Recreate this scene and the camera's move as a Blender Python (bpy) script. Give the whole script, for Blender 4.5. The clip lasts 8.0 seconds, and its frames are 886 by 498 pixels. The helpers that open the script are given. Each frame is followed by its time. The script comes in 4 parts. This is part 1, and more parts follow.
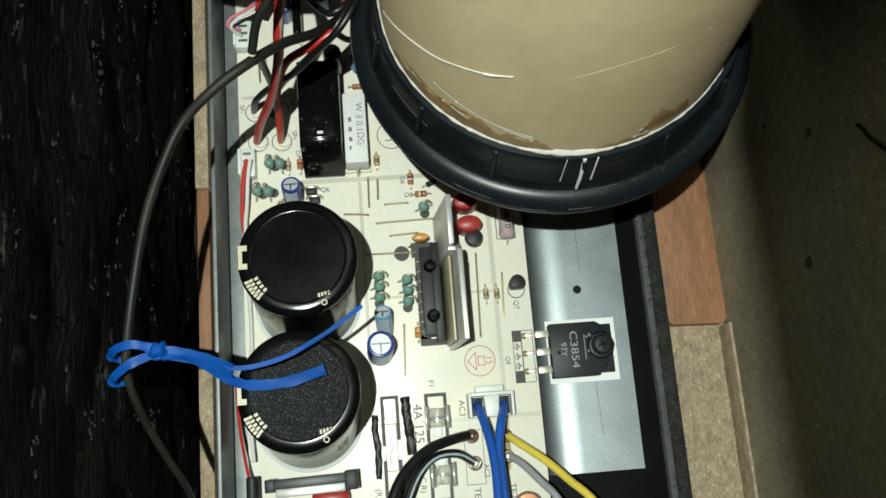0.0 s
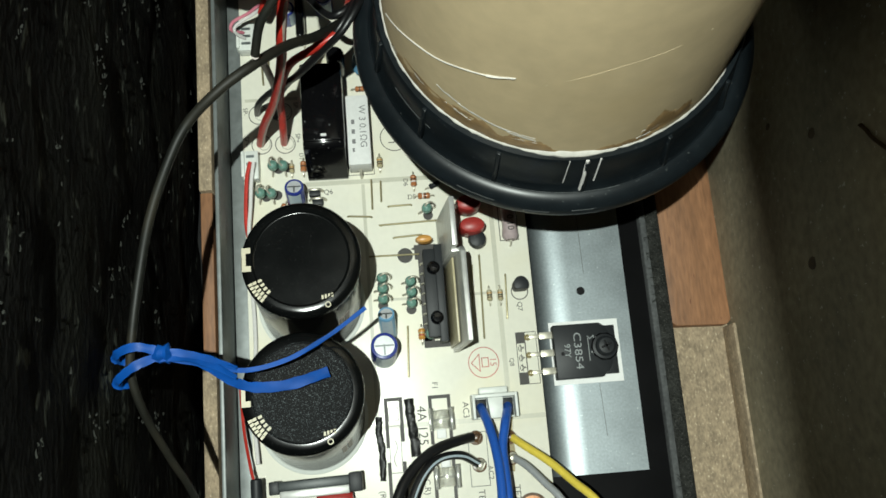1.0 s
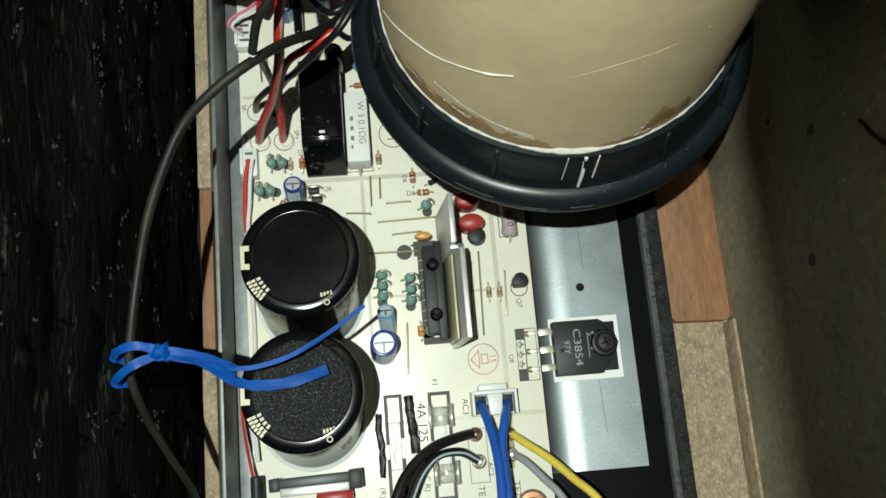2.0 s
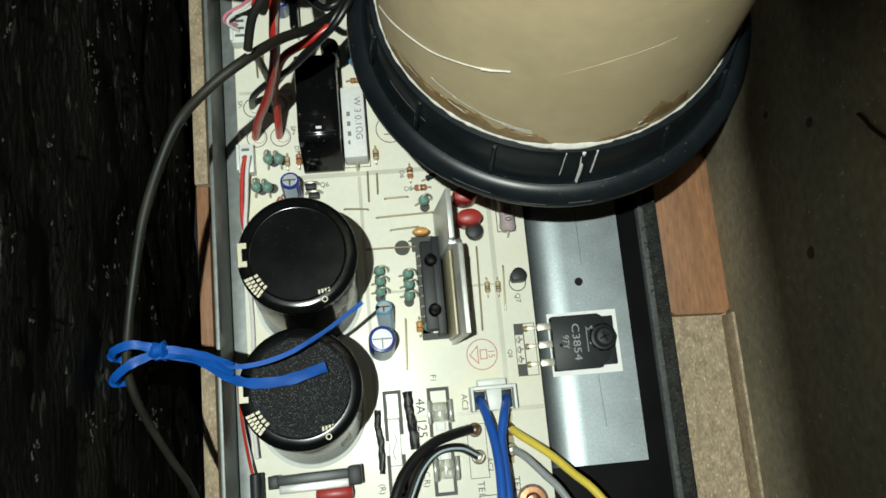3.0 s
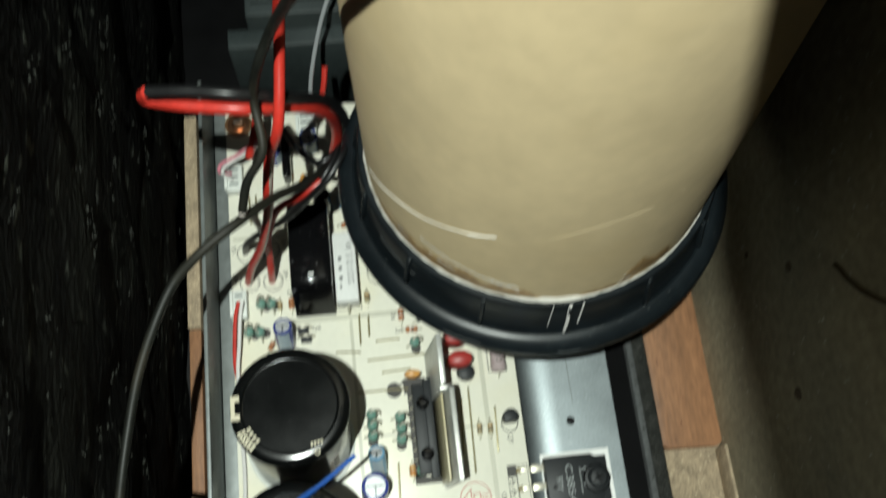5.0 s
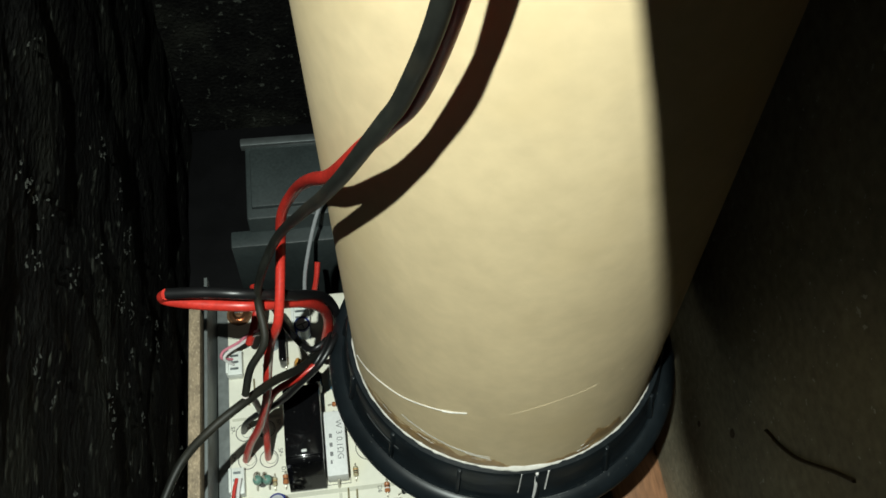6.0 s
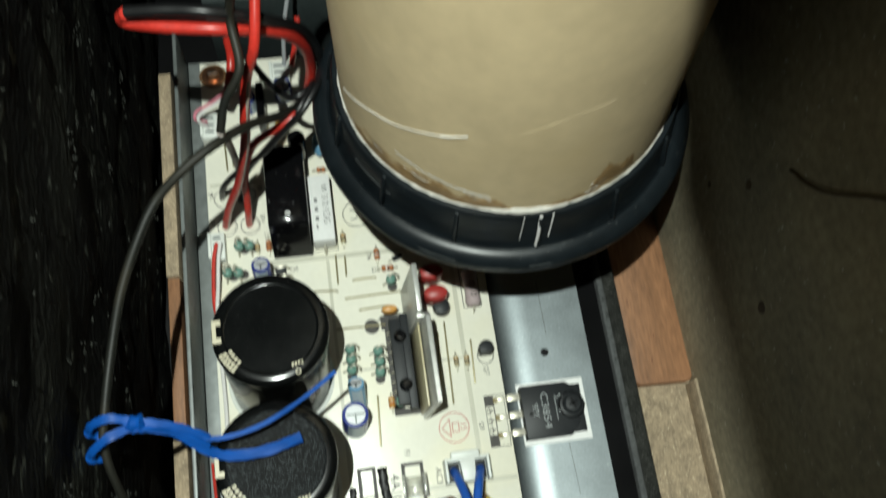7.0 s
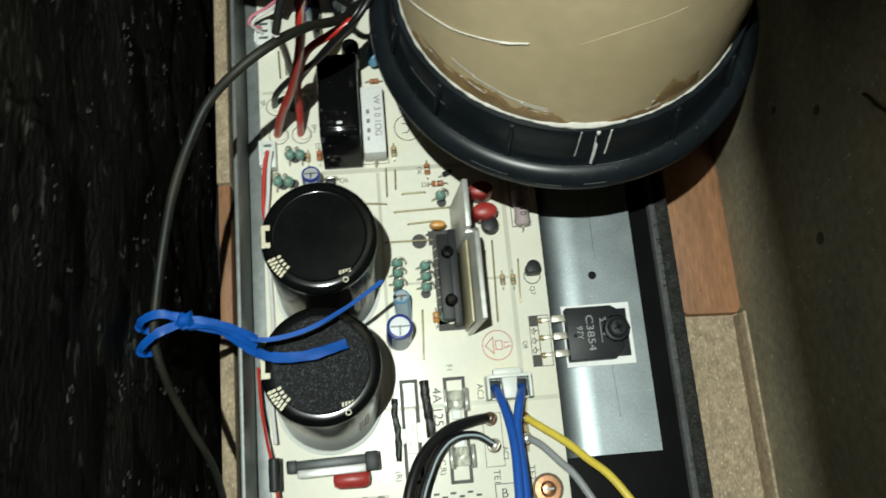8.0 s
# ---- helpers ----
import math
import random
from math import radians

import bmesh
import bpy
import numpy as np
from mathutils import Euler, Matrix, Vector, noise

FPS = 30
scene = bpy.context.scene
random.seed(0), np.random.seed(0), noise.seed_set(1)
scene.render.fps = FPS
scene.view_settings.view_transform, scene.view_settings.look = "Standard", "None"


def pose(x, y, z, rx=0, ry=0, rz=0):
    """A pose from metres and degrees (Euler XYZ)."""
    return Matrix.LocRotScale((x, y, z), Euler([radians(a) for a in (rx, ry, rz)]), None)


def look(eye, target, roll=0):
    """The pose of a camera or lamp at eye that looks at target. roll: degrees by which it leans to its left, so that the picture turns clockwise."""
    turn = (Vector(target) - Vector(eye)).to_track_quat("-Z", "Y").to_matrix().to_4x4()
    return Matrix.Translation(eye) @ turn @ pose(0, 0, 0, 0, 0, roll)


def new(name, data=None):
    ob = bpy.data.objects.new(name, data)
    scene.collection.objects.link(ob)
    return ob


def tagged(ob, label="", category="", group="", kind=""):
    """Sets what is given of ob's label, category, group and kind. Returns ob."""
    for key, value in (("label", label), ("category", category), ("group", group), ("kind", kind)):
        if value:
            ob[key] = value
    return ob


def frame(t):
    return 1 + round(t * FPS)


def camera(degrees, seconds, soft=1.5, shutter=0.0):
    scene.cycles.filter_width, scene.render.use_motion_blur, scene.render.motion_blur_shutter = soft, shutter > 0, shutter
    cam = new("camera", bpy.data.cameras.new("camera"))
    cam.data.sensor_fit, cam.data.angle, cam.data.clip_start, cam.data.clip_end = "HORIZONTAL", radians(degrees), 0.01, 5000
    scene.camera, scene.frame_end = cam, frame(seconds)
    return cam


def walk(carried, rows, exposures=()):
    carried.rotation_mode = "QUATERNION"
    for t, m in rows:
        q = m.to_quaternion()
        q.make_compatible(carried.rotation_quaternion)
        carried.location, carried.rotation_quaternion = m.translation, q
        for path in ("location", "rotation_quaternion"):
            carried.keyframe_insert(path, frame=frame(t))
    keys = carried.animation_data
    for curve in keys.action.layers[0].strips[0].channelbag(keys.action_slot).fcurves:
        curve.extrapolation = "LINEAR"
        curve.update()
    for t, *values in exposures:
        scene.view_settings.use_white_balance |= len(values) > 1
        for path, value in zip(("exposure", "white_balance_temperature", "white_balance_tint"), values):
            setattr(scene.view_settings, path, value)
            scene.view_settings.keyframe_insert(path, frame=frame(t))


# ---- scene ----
cam = camera(53.0, 8.0, soft=1.6, shutter=0.55)
PATH = [
    (0, -0.02717, -0.02561, 0.25816, 13.180, -3.223, -4.522),
    (0.5, -0.02705, -0.02562, 0.25835, 13.434, -3.086, -4.600),
    (1, -0.02704, -0.02574, 0.25831, 13.321, -2.935, -4.653),
    (1.5, -0.02665, -0.02551, 0.25843, 13.198, -2.791, -4.649),
    (3, -0.02614, -0.02380, 0.25772, 12.437, -2.834, -5.206),
    (3.5, -0.02618, -0.02416, 0.25909, 12.926, -2.473, -5.201),
    (4, -0.02632, -0.02712, 0.25911, 13.242, -2.481, -4.982),
    (4.5, -0.02613, -0.02222, 0.25876, 13.953, -2.750, -5.373),
    (5, -0.02523, -0.01372, 0.26475, 19.112, -3.083, -6.380),
    (5.2, -0.02335, -0.01551, 0.27299, 22.356, -3.087, -7.147),
    (5.48, -0.02254, -0.01795, 0.28295, 25.991, -3.075, -7.668),
    (5.75, -0.02354, -0.02106, 0.29163, 29.026, -3.089, -7.777),
    (6.03, -0.02522, -0.02445, 0.29444, 30.361, -3.218, -7.823),
    (6.3, -0.02647, -0.02775, 0.28680, 28.896, -3.548, -8.156),
    (6.5, -0.02708, -0.03060, 0.27370, 25.958, -3.966, -8.695),
    (6.9, -0.02783, -0.03660, 0.26568, 21.371, -4.015, -8.299),
    (7, -0.02851, -0.03758, 0.26317, 20.149, -4.305, -8.172),
    (7.5, -0.02750, -0.03694, 0.25854, 15.976, -3.389, -7.415),
    (8, -0.03028, -0.04094, 0.25935, 15.550, -2.400, -4.851),
]
walk(cam, [(t, pose(x, y, z, rx, ry, rz)) for t, x, y, z, rx, ry, rz in PATH])

# ---- world and light: a dark room, one hand torch above the open cabinet ----
world = bpy.data.worlds.new("World")
scene.world = world
world.use_nodes = True
world.node_tree.nodes["Background"].inputs[0].default_value = (0.8, 0.9, 1.0, 1)
world.node_tree.nodes["Background"].inputs[1].default_value = 0.012

torch = bpy.data.lights.new("torch", "SPOT")
torch.energy, torch.color, torch.shadow_soft_size = 8.2, (0.905, 1.0, 0.92), 0.0017
torch.spot_size, torch.spot_blend = radians(80), 0.9
new("torch", torch).matrix_world = look((-0.064, -0.033, 0.410), (0.020, 0.068, 0.0))

# ---- materials ----


def mat(name, color, rough=0.5, metal=0.0, vary=0.15, fine=900.0, coarse=60.0, bump=0.15, depth=0.0002, coat=0.0, spec=0.5, stretch=(1, 1, 1), speck=0.0, speck_color=(0.5, 0.5, 0.5), speck_scale=700.0, tint=None, glass=0.0):
    """A principled surface with variation at two scales, fine relief and, if asked, specks of dust."""
    m = bpy.data.materials.new(name)
    m.use_nodes = True
    nodes, links = m.node_tree.nodes, m.node_tree.links
    b = nodes["Principled BSDF"]
    b.inputs["Roughness"].default_value, b.inputs["Metallic"].default_value = rough, metal
    b.inputs["Transmission Weight"].default_value = glass
    b.inputs["Coat Weight"].default_value, b.inputs["Specular IOR Level"].default_value = coat, spec
    where, scale = nodes.new("ShaderNodeTexCoord"), nodes.new("ShaderNodeMapping")
    scale.inputs["Scale"].default_value = stretch
    links.new(where.outputs["Object"], scale.inputs["Vector"])

    def noise_at(s, detail):
        n = nodes.new("ShaderNodeTexNoise")
        n.inputs["Scale"].default_value, n.inputs["Detail"].default_value = s, detail
        links.new(scale.outputs["Vector"], n.inputs["Vector"])
        return n

    def ramp(src, lo, hi, a, c):
        r = nodes.new("ShaderNodeValToRGB")
        r.color_ramp.elements[0].position, r.color_ramp.elements[1].position = lo, hi
        r.color_ramp.elements[0].color, r.color_ramp.elements[1].color = a, c
        links.new(src, r.inputs["Fac"])
        return r

    def mix(kind, fac, a, c):
        x = nodes.new("ShaderNodeMix")
        x.data_type, x.blend_type = "RGBA", kind
        if isinstance(fac, float):
            x.inputs[0].default_value = fac
        else:
            links.new(fac, x.inputs[0])
        for sock, v in ((x.inputs[6], a), (x.inputs[7], c)):
            if isinstance(v, tuple):
                sock.default_value = v
            else:
                links.new(v, sock)
        return x.outputs[2]

    big, small = noise_at(coarse, 4), noise_at(fine, 5)
    g = lambda v: (v, v, v, 1)
    c = mix("MULTIPLY", 1.0, (*color, 1), ramp(big.outputs["Fac"], 0.3, 0.7, g(1 - vary), g(1.0)).outputs[0])
    c = mix("MULTIPLY", 1.0, c, ramp(small.outputs["Fac"], 0.3, 0.7, g(1 - vary), g(1.0)).outputs[0])
    if tint:
        c = mix("MIX", ramp(noise_at(38.0, 3).outputs["Fac"], 0.5, 0.72, g(0), g(0.7)).outputs[0], c, (*tint, 1))
    if speck > 0:
        dust = noise_at(speck_scale, 2)
        c = mix("MIX", ramp(dust.outputs["Fac"], 0.72 - speck, 0.76 - speck, g(0), g(1)).outputs[0], c, (*speck_color, 1))
    links.new(c, b.inputs["Base Color"])
    r = nodes.new("ShaderNodeMapRange")
    r.inputs["To Min"].default_value, r.inputs["To Max"].default_value = max(0.03, rough - 0.1), min(1.0, rough + 0.1)
    links.new(big.outputs["Fac"], r.inputs["Value"])
    links.new(r.outputs[0], b.inputs["Roughness"])
    if bump > 0:
        k = nodes.new("ShaderNodeBump")
        k.inputs["Strength"].default_value, k.inputs["Distance"].default_value = bump, depth
        links.new(small.outputs["Fac"], k.inputs["Height"])
        links.new(k.outputs["Normal"], b.inputs["Normal"])
    return m


CREAM = mat("board_laminate", (0.75, 0.73, 0.625), 0.34, tint=(0.71, 0.66, 0.485), vary=0.05, fine=500, coarse=45, bump=0.04)
TRACE = mat("board_over_copper", (0.54, 0.525, 0.43), 0.36, vary=0.08, bump=0.03)
JUMPER = mat("tarnished_jumper_wire", (0.40, 0.35, 0.20), 0.4, 0.5, vary=0.25, bump=0.05)
SILK = mat("silkscreen_ink", (0.05, 0.045, 0.04), 0.6, vary=0.2, bump=0.05)
STAMP = mat("stamp_ink", (0.62, 0.22, 0.18), 0.6, vary=0.25, bump=0.0)
MARKER = mat("black_glue", (0.008, 0.008, 0.008), 0.5, vary=0.2, bump=0.5, fine=700)
PCAP = mat("capacitor_sleeve", (0.004, 0.0045, 0.0045), 0.16, vary=0.2, bump=0.02, spec=0.35, speck=0.02, speck_color=(0.04, 0.04, 0.04), speck_scale=2600)
# the pale specks are dust and also painted sparkles of the torch
PCAP_DUST_GLINT = mat("dusty_disc_with_painted_glints", (0.005, 0.0055, 0.006), 0.62, vary=0.2, fine=4200, bump=0.3, depth=0.0001, spec=0.1, speck=0.10, speck_color=(0.10, 0.115, 0.12), speck_scale=4300)
SLEEVE = mat("glossy_shrink_sleeve", (0.006, 0.006, 0.0055), 0.14, vary=0.2, fine=300, bump=0.03, spec=0.02)
PRINT = mat("beige_print", (0.55, 0.50, 0.36), 0.5, vary=0.1, bump=0.0)
BLACKP = mat("black_plastic", (0.004, 0.004, 0.0045), 0.14, vary=0.2, bump=0.02, spec=0.3, speck=0.015, speck_color=(0.12, 0.12, 0.12))
FLANGE = mat("moulded_black_plastic", (0.009, 0.0125, 0.015), 0.35, vary=0.3, fine=300, coarse=70, bump=0.08, spec=0.32, speck=0.015, speck_color=(0.05, 0.055, 0.055), speck_scale=900)
EPOXY = mat("black_epoxy", (0.017, 0.019, 0.021), 0.5, vary=0.15, fine=2500, bump=0.15, spec=0.3)
ALU = mat("dull_aluminium", (0.33, 0.37, 0.385), 0.47, 0.8, vary=0.18, fine=1500, coarse=75, bump=0.06, speck=0.012, speck_color=(0.42, 0.46, 0.47), speck_scale=1100)
SHEET = mat("bright_aluminium_sheet", (0.58, 0.58, 0.55), 0.4, 0.45, vary=0.18, fine=500, bump=0.05)
STEEL = mat("zinc_steel", (0.26, 0.29, 0.29), 0.42, 0.85, vary=0.2, fine=400, coarse=50, bump=0.05)
TIN = mat("tinned_wire", (0.60, 0.57, 0.47), 0.38, 0.55, vary=0.15, bump=0.05)
COPPER = mat("copper_screw", (0.72, 0.36, 0.20), 0.3, 1.0, vary=0.25, bump=0.1)
CERAMIC = mat("white_ceramic", (0.70, 0.70, 0.68), 0.6, vary=0.08, bump=0.1)
NYLON = mat("white_nylon", (0.66, 0.68, 0.64), 0.45, vary=0.06, bump=0.03)
PAPER = mat("insulating_pad", (0.80, 0.80, 0.78), 0.7, vary=0.05, bump=0.02)
GREEN = mat("green_resin", (0.17, 0.35, 0.285), 0.4, vary=0.35, fine=1500, bump=0.1)
RED = mat("red_resin", (0.42, 0.038, 0.032), 0.42, vary=0.25, bump=0.1)
ORANGE = mat("orange_resin", (0.62, 0.30, 0.07), 0.35, vary=0.2, bump=0.1)
DIODE = mat("orange_glass", (0.50, 0.19, 0.075), 0.25, vary=0.25, bump=0.0)
TAN = mat("tan_resistor", (0.48, 0.42, 0.26), 0.4, vary=0.2, bump=0.0)
MAUVE = mat("mauve_resistor", (0.45, 0.36, 0.36), 0.5, vary=0.15, bump=0.1)
FLUX = mat("amber_flux", (0.36, 0.29, 0.13), 0.3, vary=0.3, bump=0.1)
BROWN = mat("brown_flux", (0.16, 0.08, 0.035), 0.3, vary=0.4, bump=0.3)
NAVY = mat("navy_sleeve", (0.025, 0.042, 0.24), 0.25, vary=0.15, bump=0.0)
SKY = mat("light_blue_sleeve", (0.16, 0.36, 0.55), 0.3, vary=0.15, bump=0.0)
CANTOP = mat("can_top", (0.72, 0.74, 0.76), 0.5, 0.45, vary=0.1, bump=0.03)
GLASS = mat("fuse_clip_plastic", (0.80, 0.80, 0.74), 0.12, vary=0.05, bump=0.0, glass=0.75)
W_BLACK = mat("black_wire", (0.008, 0.008, 0.0085), 0.38, vary=0.2, fine=400, bump=0.08)
ZINC = mat("dull_zinc", (0.23, 0.25, 0.245), 0.5, 0.35, vary=0.25, fine=400, coarse=50, bump=0.08)
W_OLD = mat("dusty_black_cable", (0.013, 0.014, 0.011), 0.55, spec=0.3, tint=(0.034, 0.028, 0.018), vary=0.4, fine=500, coarse=80, bump=0.12)
W_RED = mat("red_wire", (0.60, 0.036, 0.024), 0.35, vary=0.3, bump=0.03)
W_BLUE = mat("blue_wire", (0.018, 0.095, 0.42), 0.32, vary=0.15, bump=0.03)
W_TIE = mat("blue_tie_plastic", (0.002, 0.075, 0.36), 0.5, vary=0.25, fine=300, bump=0.15, spec=0.25)
W_YELLOW = mat("yellow_wire", (0.70, 0.54, 0.07), 0.35, vary=0.12, bump=0.03)
W_GREY = mat("grey_wire", (0.28, 0.29, 0.30), 0.4, vary=0.15, bump=0.03)
W_WHITE = mat("white_wire", (0.68, 0.66, 0.64), 0.4, vary=0.1, bump=0.03)
LEAD = mat("faded_grey_sleeve", (0.36, 0.29, 0.25), 0.45, vary=0.25, bump=0.05)
STRIPE = mat("pale_blue_stripe", (0.42, 0.50, 0.55), 0.4, vary=0.1, bump=0.0)
W_PINK = mat("pink_wire", (0.62, 0.20, 0.26), 0.4, vary=0.1, bump=0.03)
CARD = mat("kraft_cardboard", (0.60, 0.47, 0.28), 0.72, vary=0.10, fine=260, coarse=55, bump=0.12, depth=0.0003, tint=(0.53, 0.405, 0.225))
GLUE = mat("dried_white_glue", (0.66, 0.63, 0.57), 0.45, vary=0.2, fine=500, bump=0.3)
SCORE = mat("scored_cardboard", (0.61, 0.50, 0.32), 0.7, vary=0.2, fine=500, bump=0.1)
AMBER = mat("dried_amber_glue", (0.44, 0.275, 0.12), 0.45, vary=0.35, fine=500, coarse=160, bump=0.2)
SCUFF = mat("worn_plastic", (0.06, 0.067, 0.068), 0.6, vary=0.5, fine=900)
FELT = mat("black_felt", (0.009, 0.009, 0.008), 0.95, vary=0.8, fine=600, coarse=110, bump=1.0, depth=0.0015, spec=0.1, speck=0.085, speck_color=(0.042, 0.046, 0.038), speck_scale=300, stretch=(1, 0.5, 1), tint=(0.020, 0.021, 0.016))
GASKET = mat("grey_felt_gasket", (0.05, 0.051, 0.046), 0.95, vary=0.6, fine=1700, coarse=300, bump=1.0, depth=0.0006, spec=0.1, speck=0.08, speck_color=(0.095, 0.095, 0.085), speck_scale=2600)
FOAM = mat("grey_foam_lip", (0.13, 0.135, 0.135), 0.9, vary=0.4, fine=900, bump=0.8, spec=0.1)
FLUFF = mat("lint", (0.019, 0.021, 0.016), 0.9, vary=0.3)
PANEL = mat("black_panel_paint", (0.003, 0.003, 0.0035), 0.5, spec=0.2, vary=0.3, bump=0.1)
TIMBER = mat("reddish_timber", (0.40, 0.19, 0.09), 0.65, vary=0.34, fine=1100, coarse=160, bump=0.6, stretch=(1, 0.16, 1), speck=0.02, speck_color=(0.16, 0.06, 0.03), speck_scale=900)
CHIP = mat("particle_board", (0.54, 0.415, 0.275), 0.82, vary=0.42, fine=1500, coarse=420, bump=0.7, depth=0.0003, speck=0.06, speck_color=(0.62, 0.52, 0.37), speck_scale=1500, stretch=(1, 0.55, 1))
MDF = mat("stained_fibreboard", (0.40, 0.35, 0.235), 0.75, vary=0.36, fine=350, coarse=28, bump=0.25, speck=0.03, speck_color=(0.52, 0.50, 0.42), speck_scale=600)
STAIN = mat("brown_stain", (0.10, 0.065, 0.03), 0.7, vary=0.3)
DARKBOX = mat("dark_painted_metal", (0.035, 0.045, 0.045), 0.45, vary=0.3, bump=0.1)

# ---- mesh helpers, all in millimetres ----
MM = 0.001


def thing(name, at=(0, 0, 0), label="", category="", group="", kind="", turn=0.0):
    ob = new(name)
    ob.empty_display_size = 0.004
    ob.matrix_world = Matrix.Translation(Vector(at) * MM) @ Matrix.Rotation(radians(turn), 4, "Z")
    return tagged(ob, label, category, group, kind)


def part(name, bm, material, parent=None, label="", smooth=True, at=(0, 0, 0)):
    me = bpy.data.meshes.new(name)
    bmesh.ops.scale(bm, vec=(MM, MM, MM), verts=bm.verts)
    bmesh.ops.recalc_face_normals(bm, faces=bm.faces)
    for f in bm.faces:
        f.smooth = smooth
    for e in bm.edges:
        if len(e.link_faces) == 2 and e.calc_face_angle(0) > 0.6:
            e.smooth = False
    bm.to_mesh(me)
    bm.free()
    me.materials.append(material)
    ob = new(name, me)
    ob.location = Vector(at) * MM
    if parent is not None:
        ob.parent = parent
    if label:
        ob["label"] = label
    return ob


def slab(x0, x1, y0, y1, z0, z1, bevel=0.0, into=None):
    bm = bmesh.new()
    m = Matrix.LocRotScale(((x0 + x1) / 2, (y0 + y1) / 2, (z0 + z1) / 2), None, (x1 - x0, y1 - y0, z1 - z0))
    bmesh.ops.create_cube(bm, size=1, matrix=m)
    if bevel > 0:
        bmesh.ops.bevel(bm, geom=list(bm.edges), offset=bevel, segments=2, affect="EDGES", profile=0.5)
    return merged(into, bm)


def merged(into, bm):
    if into is None:
        return bm
    me = bpy.data.meshes.new("tmp")
    bm.to_mesh(me)
    bm.free()
    into.from_mesh(me)
    bpy.data.meshes.remove(me)
    return into


def lathe(profile, n=32, into=None, at=(0, 0, 0), axis="z"):
    """A closed turned shape from (radius, height) pairs, bottom to top."""
    bm = bmesh.new()
    rings = []
    for r, z in profile:
        rings.append([bm.verts.new((r * math.cos(6.283185 * k / n), r * math.sin(6.283185 * k / n), z)) for k in range(n)] if r > 1e-6 else [bm.verts.new((0, 0, z))])
    for a, b in zip(rings, rings[1:]):
        for k in range(n):
            v = [a[k % len(a)], a[(k + 1) % len(a)], b[(k + 1) % len(b)], b[k % len(b)]]
            u = list(dict.fromkeys(v))
            if len(u) > 2:
                bm.faces.new(u)
    for ring in (rings[0], rings[-1]):
        if len(ring) > 2 and profile[0] != profile[-1]:
            bm.faces.new(ring)
    if axis == "x":
        bmesh.ops.rotate(bm, matrix=Matrix.Rotation(radians(90), 3, "Y"), verts=bm.verts)
    if axis == "y":
        bmesh.ops.rotate(bm, matrix=Matrix.Rotation(radians(-90), 3, "X"), verts=bm.verts)
    bmesh.ops.translate(bm, vec=at, verts=bm.verts)
    return merged(into, bm)


def prism(outline, z0, z1, bevel=0.0, into=None):
    bm = bmesh.new()
    low = [bm.verts.new((x, y, z0)) for x, y in outline]
    top = [bm.verts.new((x, y, z1)) for x, y in outline]
    n = len(outline)
    bm.faces.new(low), bm.faces.new(top)
    for k in range(n):
        bm.faces.new((low[k], low[(k + 1) % n], top[(k + 1) % n], top[k]))
    if bevel > 0:
        bmesh.ops.recalc_face_normals(bm, faces=bm.faces)
        bmesh.ops.bevel(bm, geom=list(bm.edges), offset=bevel, segments=2, affect="EDGES", profile=0.5)
    return merged(into, bm)


def glide(points, steps=8):
    """Points along a smooth curve through the given ones."""
    p = [Vector(q) for q in points]
    p = [p[0] * 2 - p[1], *p, p[-1] * 2 - p[-2]]
    out = []
    for k in range(1, len(p) - 2):
        for s in range(steps):
            u = s / steps
            a, b, c, d = p[k - 1 : k + 3]
            out.append(0.5 * (2 * b + (c - a) * u + (2 * a - 5 * b + 4 * c - d) * u * u + (3 * b - a - 3 * c + d) * u**3))
    return out + [p[-2]]


def sweep(points, radius, n=10, steps=8, flat=1.0, into=None, shift=(0, 0), thin=0.0):
    """A cord of round or flattened section along a smooth curve. shift moves it within its own section, thin is the radius at its end."""
    bm = bmesh.new()
    line = glide(points, steps) if steps else [Vector(q) for q in points]
    rings, side = [], None
    for k, c in enumerate(line):
        d = (line[min(k + 1, len(line) - 1)] - line[max(k - 1, 0)]).normalized()
        if side is None:
            side = d.cross(Vector((0, 0, 1)) if abs(d.z) < 0.9 else Vector((1, 0, 0))).normalized()
        side = (side - d * side.dot(d)).normalized()
        up = side.cross(d)
        c = c + side * shift[0] + up * shift[1]
        r = radius + (thin - radius) * k / len(line) if thin else radius
        rings.append([bm.verts.new(c + side * r * math.cos(6.283185 * j / n) + up * r * flat * math.sin(6.283185 * j / n)) for j in range(n)])
    for a, b in zip(rings, rings[1:]):
        for j in range(n):
            bm.faces.new((a[j], a[(j + 1) % n], b[(j + 1) % n], b[j]))
    bm.faces.new(rings[0]), bm.faces.new(rings[-1])
    return merged(into, bm)


def writing(text, size, x, y, z, parent, material=None, turn=0.0, name="lettering", wide=1.0):
    """Words as a thin mesh, lying flat, centred at x, y."""
    font = bpy.data.curves.new("letters", "FONT")
    font.body, font.size, font.align_x, font.align_y = text, size * MM * 1.4, "CENTER", "CENTER"
    font.extrude = 0.00001
    tmp = bpy.data.objects.new("letters", font)
    scene.collection.objects.link(tmp)
    me = bpy.data.meshes.new_from_object(tmp.evaluated_get(bpy.context.evaluated_depsgraph_get()))
    bpy.data.objects.remove(tmp)
    me.materials.clear()
    me.materials.append(material or SILK)
    ob = new(name, me)
    ob.matrix_world = Matrix.Translation(Vector((x, y, z)) * MM) @ Matrix.Rotation(radians(turn), 4, "Z") @ Matrix.Diagonal((wide, 1, 1, 1))
    if parent is not None:
        ob.parent = parent
    return ob


